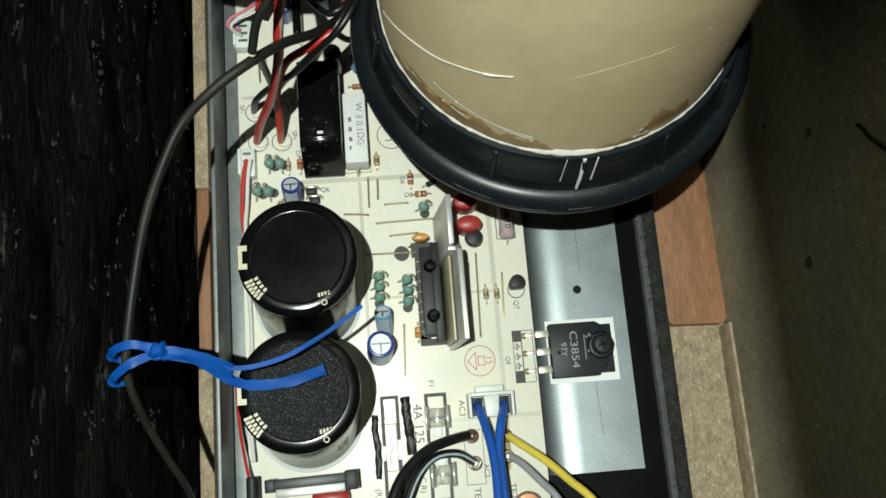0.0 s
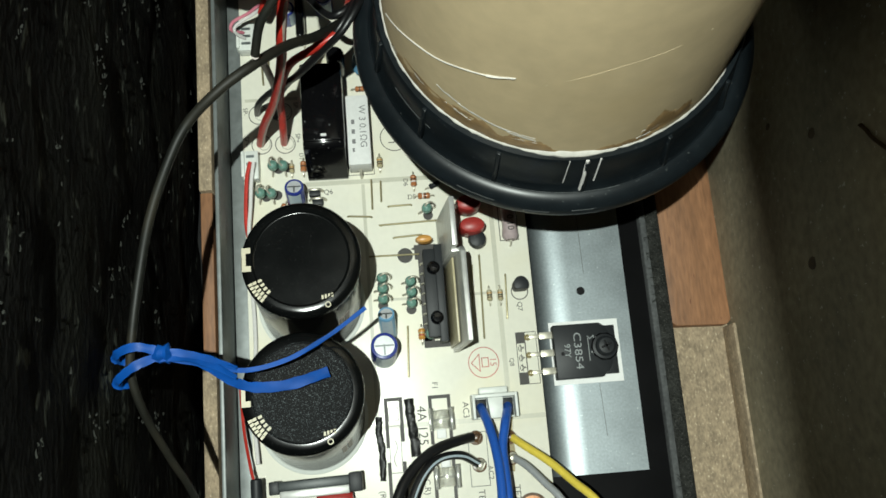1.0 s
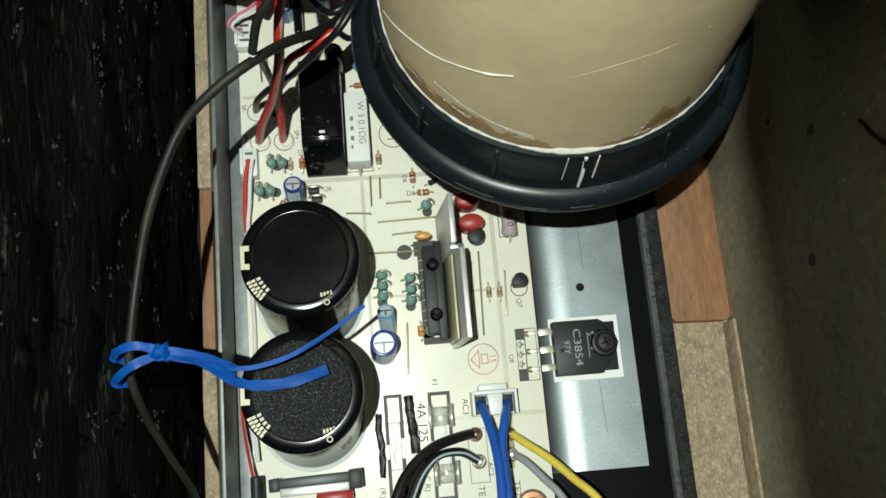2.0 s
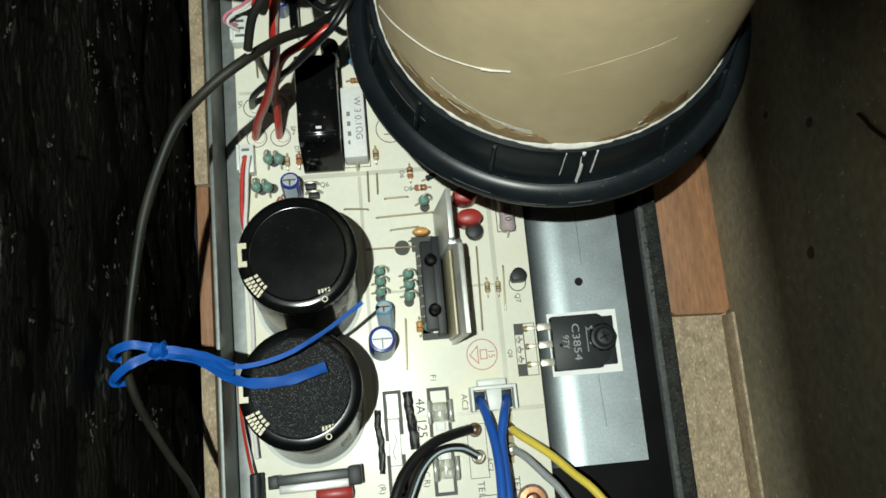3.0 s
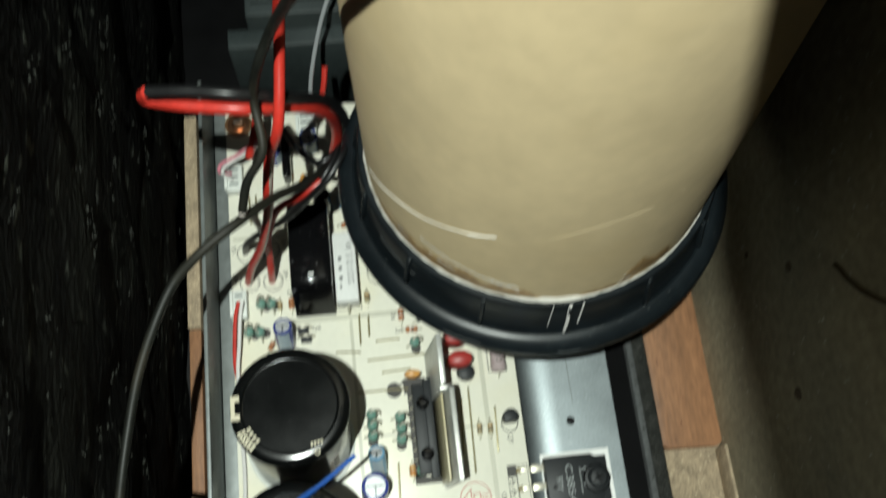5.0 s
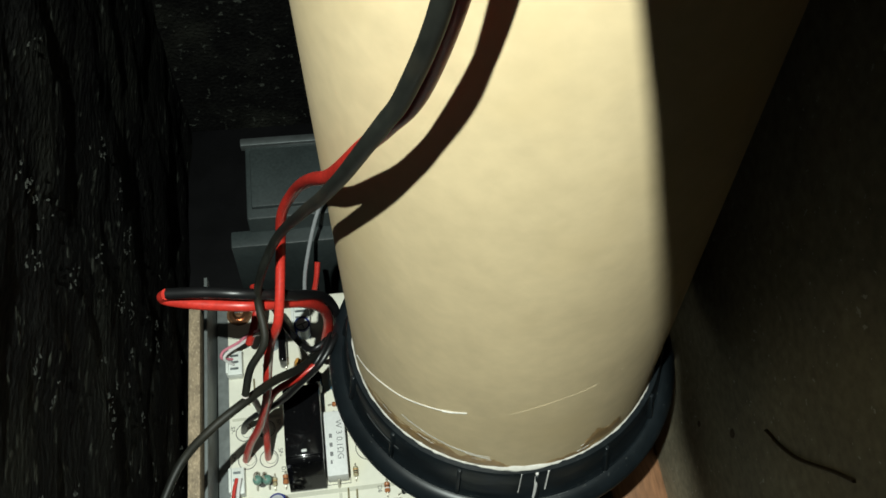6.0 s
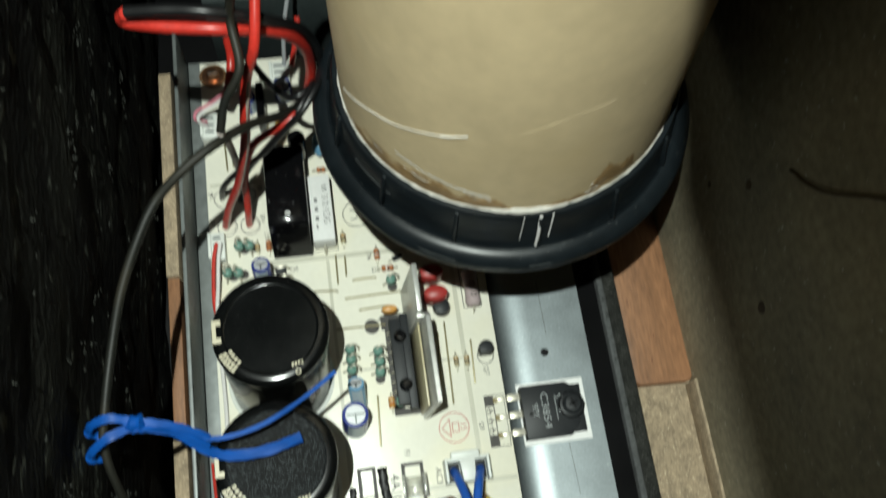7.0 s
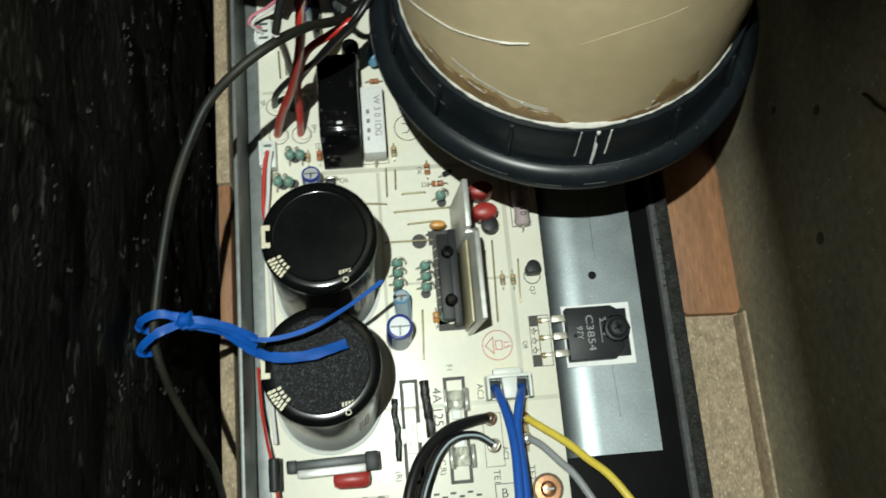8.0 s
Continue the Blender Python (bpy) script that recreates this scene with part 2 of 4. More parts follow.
def ring_flat(x, y, r, w, z0=0.0, z1=0.03, n=40, into=None):
    return lathe([(r - w, z0), (r, z0), (r, z1), (r - w, z1), (r - w, z0)], n, into, (x, y, 0))


def stroke(pts, w, z=0.0, h=0.03, into=None):
    """A thin inked polyline lying flat."""
    bm = into if into is not None else bmesh.new()
    for i, ((ax, ay), (bx, by)) in enumerate(zip(pts, pts[1:])):
        h = h + 0.006 if i % 2 == 0 else h - 0.006 + 0.0015 * i
        d = Vector((bx - ax, by - ay)).normalized() * w / 2
        nx, ny = -d.y, d.x
        prism([(ax - d.x + nx, ay - d.y + ny), (ax - d.x - nx, ay - d.y - ny), (bx + d.x - nx, by + d.y - ny), (bx + d.x + nx, by + d.y + ny)], z, z + h, into=bm)
    return bm

# ---- the cabinet ----
LEAN_WALL = [(88.5, -45), (78.0, 85), (70.0, 302)]


def setting(name, bm, material, label, category="wall"):
    return tagged(part(name, bm, material, None, smooth=False), label, category, kind="structure")


setting("floor", slab(-110, 110, -165, 240, -52, -37.5), PANEL, "black painted rear panel of the cabinet", "panel")
setting("rear_board", slab(57, 89, -165, 14, -37.5, -35.5, 0.3), CHIP, "raw pale particle board beside the amplifier", "panel")
side = bmesh.new()
prism([(x, z) for x, z in LEAN_WALL] + [(112, 302), (112, -45)], -240, 165, into=side)
bmesh.ops.rotate(side, matrix=Matrix.Rotation(radians(90), 3, "X"), verts=side.verts)
setting("wall_east", side, MDF, "stained greyish brown fibreboard side wall of the cabinet")
setting("wall_north", slab(-110, 111, 240, 256, -52, 302), FELT, "black felt lined end wall of the cabinet")
setting("wall_south", slab(-110, 111, -181, -165, -52, 302), FELT, "black felt lined end wall of the cabinet")
lining = bmesh.new()
bmesh.ops.create_grid(lining, x_segments=60, y_segments=90, size=0.5, matrix=Matrix.Diagonal((1, 1, 1, 1)))
for v in lining.verts:
    y, z = v.co.x * 405 + 37.5, v.co.y * 238 + 75
    dent = noise.fractal(Vector((y, z, 3)) * 0.035, 0.9, 2.0, 4) * 1.6
    v.co = (-88.0 + dent, y, z)
bmesh.ops.solidify(lining, geom=list(lining.faces), thickness=-3.0)
setting("wall_west", lining, FELT, "black fibrous felt lining on the cabinet side wall")
setting("wall_west_board", slab(-112, -93, -165, 240, -52, 192), CHIP, "particle board side wall behind the felt lining")
# out of view: edge points set where the torch shadow falls on tube and wall
baffle = prism([(-27.5, -181), (-25.4, -60), (-25.0, -38), (-24.9, -20), (-25.2, -8), (-23.6, 0), (-21.8, 8), (-20.8, 14), (-20.2, 30), (-20, 60), (-20, 256), (112, 256), (112, -181)], 303, 321)
setting("shadow_baffle", baffle, MDF, "unseen fibreboard baffle with its edge shaped to shade the tube and wall", "panel")

tagged(part("batten", slab(-84.6, -80.3, -160, 10.5, -37, -20, 0.4), CHIP), "particle board batten along the black felt lining", "batten")
tagged(part("batten", slab(-84.6, -80.3, 63.5, 140, -37, -20, 0.4), CHIP), "particle board batten along the black felt lining", "batten")
tagged(part("batten", slab(-84.4, -80.5, 11, 63, -37, -21, 0.4), TIMBER), "short reddish timber batten beside the metal rail", "batten")
block = prism([(66.8, 11.5), (69, 9.8), (86, 9.2), (89.2, 12.0), (89.2, 170), (66.8, 170)], -37, -31.0, 0.5)
tagged(part("timber_block", block, TIMBER), "reddish sawn timber block on the particle board", "block")
strip = slab(86.0, 88.5, -160, 9.0, -37, -26, 0.8)
tagged(part("glue_strip", strip, CHIP), "light brown strip of board along the side wall", "strip")
for x, y, z, r in ((80.3, 44, 57, 1.5), (83.0, 56, 30, 1.1), (82.0, 14, 44, 1.9)):
    spot = lathe([(0, 0), (r, 0.0), (r * 0.8, 0.12), (0, 0.15)], 12, None, (0, 0, 0), "x")
    bmesh.ops.scale(spot, vec=(-1, 0.9, 1.6), verts=spot.verts)
    ux = 88.5 - 10.5 * (z + 45) / 130
    tagged(part("stain", spot, STAIN, at=(ux + 0.02, y, z)), "small dark brown stain on the side wall", "stain")
smear = sweep([(78.1, 36.5, 82), (78.05, 34.5, 84), (77.9, 31, 87), (77.4, 25, 95), (76.9, 18, 109), (76.7, 14, 116)], 0.8, 8, 6, 0.5)
tagged(part("stain", smear, STAIN), "long brown smear on the side wall", "stain")

# lint and fibres on the felt
fuzz = bmesh.new()
for k in range(110):
    y, z = random.uniform(-45, 135), random.uniform(20, 150) if k % 3 else random.uniform(-25, 60)
    clump = 1 + (k % 5) * (k % 3)
    for _ in range(clump):
        a, size = random.gauss(0.0, 0.6), random.uniform(0.3, 1.5)
        py, pz, x = y + random.gauss(0, 1.9), z + random.gauss(0, 1.0), -86.2 + random.uniform(-0.5, 0.7)
        pts = [(x + random.uniform(-0.15, 0.15), py + math.cos(a) * size * u + random.uniform(-0.2, 0.2), pz + math.sin(a) * size * u + random.uniform(-0.2, 0.2)) for u in (0, 0.35, 0.7, 1)]
        sweep(pts, random.uniform(0.1, 0.32) * (1.8 if k % 11 == 0 else 1.0), 6, 3, 0.6, fuzz, thin=0.05)
tagged(part("lint", fuzz, FLUFF), "grey wisps of lint scattered over black felt", "lint", kind="stuff")

# ---- amplifier chassis ----
chassis = thing("amplifier_chassis", (0, 0, -9), "black metal amplifier chassis with an upright zinc rail", "chassis")
part("base_plate", slab(-74, 53.5, -100, 133, -3, 1.5, 0.4), PANEL, chassis, "black painted plate")
rail = bmesh.new()
prism([(-72.5, -3), (-71.35, -3), (-71.35, 26.2), (-72.5, 26.2)], -132, 100, 0.25, rail)
bmesh.ops.rotate(rail, matrix=Matrix.Rotation(radians(90), 3, "X"), verts=rail.verts)
part("rail", rail, ZINC, chassis, "grey zinc upright rail")
part("rail_foot", slab(-71.1, -66.0, -100, 132, 5.6, 6.6, 0.2), ZINC, chassis, "grey zinc foot of the rail")
part("end_flange", slab(-72.6, 17, 131.0, 132.0, -2, 6, 0.2), PANEL, chassis)
for y in (0, 60, 118):
    part("standoff", lathe([(2.6, 1.5), (2.6, 7.3), (2.2, 7.4)], 16, None, (-63 if y > 100 else 10, y - 41 if y < 100 else 126, 0)), STEEL, chassis)
gasket = thing("gasket", (56, 0, -9), "grey fibrous felt gasket strip along the black chassis", "gasket")
part("lip", slab(-3.0, -0.8, -100, 137, -3, 4.2, 0.8), FOAM, gasket)
part("felt", slab(-0.9, 4.0, -100, 137, -3, 2.5, 1.2), GASKET, gasket)
for k in range(18):
    y = random.uniform(-45, 45)
    part("fibre", sweep([(-2, y, 4.2), (-1.5 + random.uniform(-1, 1), y + random.uniform(-1, 1), 5.0), (-0.5, y + random.uniform(-2, 2), 4.4)], 0.09, 5, 4), FLUFF, gasket)

heat = thing("heatsink_plate", (31, 0, 0), "bare aluminium heatsink plate with a rounded bend", "heatsink")
prof = [(-13.2, -8.5), (-11.6, -8.5), (-11.6, -6.0)]
prof += [(-3.0 - 8.6 * math.cos(a), -6.0 + 3.6 * math.sin(a)) for a in [k * math.pi / 16 for k in range(1, 9)]]
prof += [(14.0, -2.4), (14.0, -0.6)]
prof += [(-3.0 - 10.2 * math.sin(a), -6.0 + 5.4 * math.cos(a)) for a in [k * math.pi / 16 for k in range(0, 9)]]
plate = bmesh.new()
prism(prof, -102, 34.4, 0, plate)
bmesh.ops.rotate(plate, matrix=Matrix.Rotation(radians(90), 3, "X"), verts=plate.verts)
part("plate", plate, ALU, heat)
part("hole", lathe([(1.25, -0.7), (1.25, -0.55), (0, -0.55)], 20, None, (0.2, 18.7, 0)), PANEL, heat, "drilled black hole")
part("scratch", stroke([(1.5, 42), (1.7, 24)], 0.12, -0.6, 0.02), SILK, heat)
part("scratch", stroke([(2.6, -9), (3.1, -24)], 0.12, -0.6, 0.02), SILK, heat)

# ---- circuit board ----
board = thing("circuit_board", (0, 0, 0), "cream phenolic circuit board with black printed legends", "circuit board")
part("laminate", prism([(-67.0, -90), (16.8, -90), (16.8, 130), (-67.0, 130)], -1.6, 0, 0.1), CREAM, board)
for x0, x1, y0, y1 in ((-49, 16.5, 56.2, 57.6), (-34, 16.5, -17.3, -16.0), (-66, -50, 84.5, 85.5), (5.8, 7.2, -20, 56), (-29, 5.7, 19.6, 20.4), (-32, -31, -16, 56), (-22.5, -21.5, -60, -17.4)):
    part("trace", slab(x0, x1, y0, y1, 0, 0.025), TRACE, board)


def frame_print(x0, x1, y0, y1, w=0.4):
    return part("outline", stroke([(x0, y0), (x1, y0), (x1, y1), (x0, y1), (x0, y0)], w), SILK, board)


# fuse outlines: thick bracket bars
for x0, x1, y0, y1 in ((-16.8, -10.4, -9.2, -38.4), (-29.5, -24.2, -9.0, -37.5)):
    br = bmesh.new()
    stroke([(x0 + 0.5, -22.0), (x0 + 0.5, y0), (x1 - 0.5, y0), (x1 - 0.5, -20.5)], 1.0, into=br)
    stroke([(x0 + 0.5, -27), (x0 + 0.5, y1), (x1 - 0.5, y1), (x1 - 0.5, -27)], 1.0, into=br)
    part("fuse_outline", br, SILK, board)
frame_print(-28.6, -25.3, -16.5, -29.5, 0.16)
part("fuse_symbol", stroke([(-27 + 0.55 * math.sin(k * 0.7), -20.5 - k * 0.8) for k in range(10)], 0.16), SILK, board)
frame_print(-28.4, -25.6, -11.4, -15.0, 0.14)
frame_print(10.3, 16.2, -7.6, 7.5, 0.2)
q8 = slab(10.4, 12.8, 4.3, 7.4, 0, 0.05)
slab(10.4, 12.8, -7.5, -4.2, 0, 0.05, 0, q8)
slab(12.7, 13.0, -7.5, 7.4, 0, 0.06, 0, q8)
part("legend_block", q8, SILK, board)
marks = bmesh.new()
for y in (2.9, 0.0, -2.8):
    stroke([(11.0, y + 0.8), (12.3, y)], 0.22, into=marks)
    stroke([(11.0, y - 0.8), (12.3, y + 0.2)], 0.22, into=marks)
    stroke([(11.5, y + 1.0), (11.5, y - 1.0)], 0.22, into=marks)
    stroke([(10.8, y + 0.4), (10.8, y - 0.5)], 0.22, into=marks)
part("legend_strokes", marks, SILK, board)
ic_print = slab(-16.6, -14.2, 5.2, 31.5, 0, 0.03)
slab(-16.4, -8.5, 5.0, 7.0, 0, 0.04, 0, ic_print)
slab(-17.5, -11.0, 31.5, 36.0, 0, 0.05, 0, ic_print)
part("legend_block", ic_print, SILK, board)
part("legend_disc", lathe([(2.3, 0), (2.3, 0.03), (0, 0.03)], 24, None, (-20.3, 33.0, 0)), SILK, board)
tri = prism([(-18.6, 34.8), (-14.2, 37.2), (-14.5, 33.5)], 0, 0.065)
part("legend_wedge", tri, SILK, board)
part("dashed_ring", ring_flat(-21.0, 70.4, 4.4, 0.25), SILK, board)
part("ring_mark", stroke([(-22.8, 72.0), (-21.3, 71.6), (-20.4, 70.2), (-21.3, 68.8), (-22.8, 68.8)], 0.3), SILK, board)
for x, y in ((-61.7, 70.8), (-54.6, 70.6), (-62.3, 80.5), (-55.2, 81.0)):
    part("pad_ring", ring_flat(x + 0.4, y - 0.3, 3.1, 0.25), SILK, board)
    part("pad_ring", ring_flat(x + 1.1, y - 0.2, 1.9, 0.12), SILK, board)
stamp = ring_flat(0.2, -0.4, 4.55, 0.28, n=48)
stroke([(-3.4, -0.4), (-1.0, 2.1), (-1.0, -2.9), (-3.4, -0.4)], 0.28, into=stamp)
stroke([(-0.3, 0.9), (1.6, 0.9), (1.6, -1.7), (-0.3, -1.7), (-0.3, 0.9)], 0.28, into=stamp)
part("inspection_stamp", stamp, STAMP, board, "faded red inspection stamp")
writing("15", 1.9, 2.9, -0.4, 0.02, board, STAMP, -90)
for text, size, x, y, turn in (("D5", 1.5, -17.0, 51.0, 0), ("D6", 1.4, -18.6, 55.8, -90), ("Q7", 1.5, 12.4, 15.3, -90), ("Q8", 1.3, 8.4, -0.9, -90), ("F1", 1.6, -14.6, -6.0, -90), ("4A 125", 2.7, -19.0, -17.0, -90), ("AC3", 1.8, -6.2, -13.6, -90), ("TE1", 1.9, -3.7, -38.0, -90), ("TE2", 1.9, 6.4, -37.5, -90), ("AC2", 1.5, -0.6, -31.5, -90), ("SP-", 1.4, -66.0, 81.5, -90), ("SP-", 1.4, -50.6, 82.5, -90), ("SP+", 1.4, -65.8, 71.8, -90), ("SP+", 1.4, -50.4, 72.0, -90), ("Q6", 1.5, -42.0, 54.2, 0), ("(R)", 1.7, -31.4, -35.5, -90), ("C.R)", 1.7, -18.8, -34.0, -90), ("D7", 1.3, -49.6, 66.0, -90), ("B", 2.6, -1.9, -42.6, 0), ("C1", 1.6, -54.5, 103.5, -90)):
    writing(text, size, x, y, 0.02, board, SILK, turn)
frame_print(-4.4, 0.9, -39.9, -45.4, 0.25)
frame_print(-27.8, -35.9, 59.0, 82.5, 0.2)
frame_print(8.6, 14.1, 35.6, 52, 0.25)
frame_print(-6.3, -1.0, -20.0, -35.0, 0.16)
for k in range(9):
    part("legend_dash", slab(-1.2 - 2.6 * (k % 3), 0.4 - 2.6 * (k % 3), -50.2 - 2.6 * (k // 3), -49.6 - 2.6 * (k // 3), 0, 0.03), SILK, board)
for k in range(6):
    part("legend_dash", slab(-22.0 + 2.4 * k, -20.4 + 2.4 * k, -41.6 - (k % 2), -41.0 - (k % 2), 0, 0.03), SILK, board)

# black glue lines
for pts, r in (([(-22.3, -9.2, 0.4), (-22.1, -15, 0.5), (-21.5, -20, 0.4), (-21.2, -25.4, 0.3)], 1.35), ([(-31.0, -13.6, 0.3), (-31.4, -18, 0.4), (-30.8, -23, 0.4), (-31.0, -31.4, 0.3)], 0.95)):
    lump = sweep(pts, r, 12, 14, 0.7)
    for v in lump.verts:
        v.co += Vector((0.3, 0.15, 0.35)) * noise.noise(v.co * 0.6) + Vector((0.1, 0, 0.15)) * noise.noise(v.co * 2.1)
    tagged(part("glue_line", lump, MARKER), "thick line of black glue on the board", "glue")

# jumpers
for ax, ay, bx, by in ((-28.9, 57.0, -29.1, 48.0), (-26.1, 56.4, -26.3, 50.2), (-24.3, 48.3, -17.4, 48.4), (-26.8, 42.6, -10.4, 43.0), (-23.3, 38.5, -15.0, 38.9), (-30.5, 33.2, -16.6, 33.0), (-21.1, 11.3, -21.8, -2.6), (-0.8, 28.0, -1.9, 12.8), (1.6, 30.4, 1.0, 7.6), (8.9, 24.8, 8.3, 12.1), (-60.4, 99, -60.1, 90), (-58.3, 99, -58.1, 91), (-36.5, 46.0, -29.5, 45.4)):
    d = Vector((bx - ax, by - ay, 0)).normalized()
    j = sweep([(ax, ay, -0.3), (ax, ay, 0.5), (ax + d.x * 0.8, ay + d.y * 0.8, 0.9), (bx - d.x * 0.8, by - d.y * 0.8, 0.9), (bx, by, 0.5), (bx, by, -0.3)], 0.27, 8, 5)
    tagged(part("jumper_wire", j, JUMPER), "bare tarnished wire jumper on the board", "wire", "wire jumpers on the board")

# copper mounting screws
for x, y in ((-62.8, 125.0), (10.4, -42.4)):
    s = thing("mounting_screw", (x, y, 0), "copper coloured screw with a wide copper washer", "screw", "screws of the board")
    part("washer", lathe([(3.7, 0), (3.7, 0.15), (1.5, 0.2), (1.5, 0)], 28), COPPER, s)
    part("flux", ring_flat(0, 0, 4.5, 0.8, 0, 0.05), BROWN, s, "brown flux ring")
    part("head", lathe([(2.3, 0.2), (2.3, 0.8), (1.6, 1.6), (0, 1.9)], 20), COPPER, s)
    part("slot", slab(-1.5, 1.5, -0.25, 0.25, 1.6, 1.95), STEEL, s)


# ---- large components ----
def leant(bm):
    """The tall cans stand a little out of plumb on the board."""
    for v in bm.verts:
        v.co.x += v.co.z * 0.03
        v.co.y += v.co.z * 0.10
    return bm


def big_cap(x, y, skin, label):
    c = thing("capacitor", (x - 1.26, y - 4.2, 0), label, "capacitor", "large capacitors on the board")
    part("can", leant(lathe([(13.4, 0.0), (14.2, 0.4), (14.4, 1.4), (14.4, 38.3), (14.4, 38.6)], 64)), SLEEVE, c, "glossy black shrink sleeve")
    top = part("top", leant(lathe([(14.4, 38.6), (14.75, 39.1), (14.9, 40.0), (14.85, 40.7), (14.5, 41.4), (13.9, 41.85), (13.2, 42.05), (12.2, 42.1), (12.0, 41.2), (12.0, 38.6), (14.4, 38.6)], 64)), PCAP, c, "glossy rolled edge")
    part("end_disc", leant(lathe([(12.3, 41.6), (12.2, 42.1), (12.05, 42.25), (11.85, 42.1), (11.7, 42.0), (11.5, 42.0), (11.2, 42.0), (0, 42.0)], 64)), skin, top, "black plastic end disc")
    # white ring stands in for the light the glossy sleeve throws on the board
    part("glare_ring", lathe([(14.0, 0), (15.5, 0), (15.3, 0.25), (14.6, 0.5), (14.0, 0)], 64), NYLON, c, "white ring in place of light reflected round the base")
    for a in (-52, -44):
        band = slab(14.36, 14.46, -0.7, 0.7, 14, 26)
        bmesh.ops.rotate(band, matrix=Matrix.Rotation(radians(a), 3, "Z"), verts=band.verts)
        part("printed_bar", leant(band), LEAD, c)
    m = slab(-14.5, -12.3, 2.1, 3.5, 42.08, 42.18)
    slab(-14.5, -12.3, -2.5, -1.1, 42.08, 42.18, 0, m)
    slab(-14.5, -13.5, -1.2, 2.2, 42.07, 42.17, 0, m)
    part("polarity_mark", leant(m), PRINT, c)
    for row, (r, n) in enumerate(((11.4, 4), (12.8, 5), (13.9, 6))):
        for k in range(n):
            a = radians(203 + (k + 0.5) * 24 / n)
            b = slab(-0.5, 0.5, -0.34, 0.34, 42.06, 42.16)
            bmesh.ops.rotate(b, matrix=Matrix.Rotation(a, 3, "Z"), verts=b.verts)
            bmesh.ops.translate(b, vec=(r * math.cos(a), r * math.sin(a), -0.05 if row == 2 else 0), verts=b.verts)
            part("printed_bar", leant(b), PRINT, c)
    for k in range(4):
        part("printed_bar", leant(slab(4.6 + k * 0.8, 5.1 + k * 0.8, -10.6 + k * 0.15, -9.6 + k * 0.15, 42.0, 42.14)), PRINT, c)
    part("printed_ring", leant(ring_flat(6.1, -12.0, 0.75, 0.25, 42.0, 42.14, 16)), PRINT, c)
    return c


big_cap(-47.2, 24.5, PCAP, "large black electrolytic capacitor standing on the board")
big_cap(-48.3, -8.4, PCAP_DUST_GLINT, "large dusty black electrolytic capacitor under a blue tie")

relay = thing("relay", (-41.6, 73.3, 0), "tall glossy black plastic relay beside a white resistor", "relay")
part("case", slab(-6.0, 6.0, -8.5, 15.6, 0.3, 16.0, 0.5), BLACKP, relay)
ledge = prism([(-8.6, 0.3), (-8.6, 16.0), (-10.5, 15.0), (-15.4, 1.6), (-15.4, 0.3)], -6.0, 5.9, 0.2)
bmesh.ops.rotate(ledge, matrix=Matrix(((0, 0, 1), (1, 0, 0), (0, 1, 0))), verts=ledge.verts)
part("sloped_end", ledge, BLACKP, relay)
part("moulded_mark", slab(-0.8, 0.8, -7.2, -6.4, 16.0, 16.15), CERAMIC, relay)
for k in range(5):
    part("terminal", slab(-1.0, 0.9, -10.2 - k * 0.75, -9.8 - k * 0.75, 13.4 - k * 1.95, 13.9 - k * 1.95), STEEL, relay)
knob = thing("filter_capacitor", (-37.2, 92.5, 0), "small black cylindrical capacitor beside the relay", "capacitor")
part("can", lathe([(2.6, 0), (2.7, 0.5), (2.7, 13.2), (2.4, 13.9), (2.0, 13.8), (0, 13.8)], 24), BLACKP, knob)

res = thing("cement_resistor", (-31.7, 70.6, 0), "white ceramic block resistor with printed rating", "resistor")
part("block", slab(-3.4, 3.4, -11.0, 11.0, 0.6, 8.0, 0.4), CERAMIC, res)
for y in (-12.6, 12.6):
    part("lead", sweep([(0, y * 0.86, 3.5), (0, y * 0.97, 3.4), (0, y, 2.4), (0, y, -0.4)], 0.42, 8, 5), TIN, res)
grey_ink = mat("grey_print", (0.20, 0.20, 0.20), 0.6, bump=0.0)
writing("W 3 0.1\u03a9G", 2.0, 1.3, 1.0, 8.03, res, grey_ink, -90)
for k in range(3):
    part("printed_bar", slab(-2.0, -1.0, 1.8 - k * 3.1, 3.2 - k * 3.1, 8.0, 8.03), grey_ink, res)
part("printed_bar", slab(-2.0, -1.4, -7.0, -5.8, 8.0, 8.03), grey_ink, res)

# ---- amplifier chip on its own heatsink ----
chip = thing("amplifier_chip", (-11.6, 18.8, 0), "black power amplifier chip screwed to an aluminium sheet", "chip")
part("body", slab(-3.8, 0.9, -11.5, 14.5, 1.0, 5.6, 0.4), EPOXY, chip)
part("tab", slab(-0.4, 1.9, -13.0, 15.5, 0.8, 6.6, 0.2), EPOXY, chip)
for y in (-6.0, 8.6):
    part("screw", lathe([(2.0, 0), (2.0, 0.9), (1.3, 1.7), (0, 1.8)], 16, None, (-0.9, y, 5.5), "z"), BLACKP, chip)
for k in range(8):
    y = -10 + k * 3.0
    part("pin", sweep([(-2.6, y, 2.2), (-4.0, y, 2.0), (-4.4, y, 1.0), (-4.4, y, -0.3)], 0.3, 6, 4), TIN, chip)
sink = thing("heatsink_sheet", (-6.6, 22.5, 0), "upright bent aluminium heatsink sheet on the board", "heatsink")


def leaning(bm):
    for v in bm.verts:
        v.co.x += (v.co.z - 26.0) * 0.09
    return bm


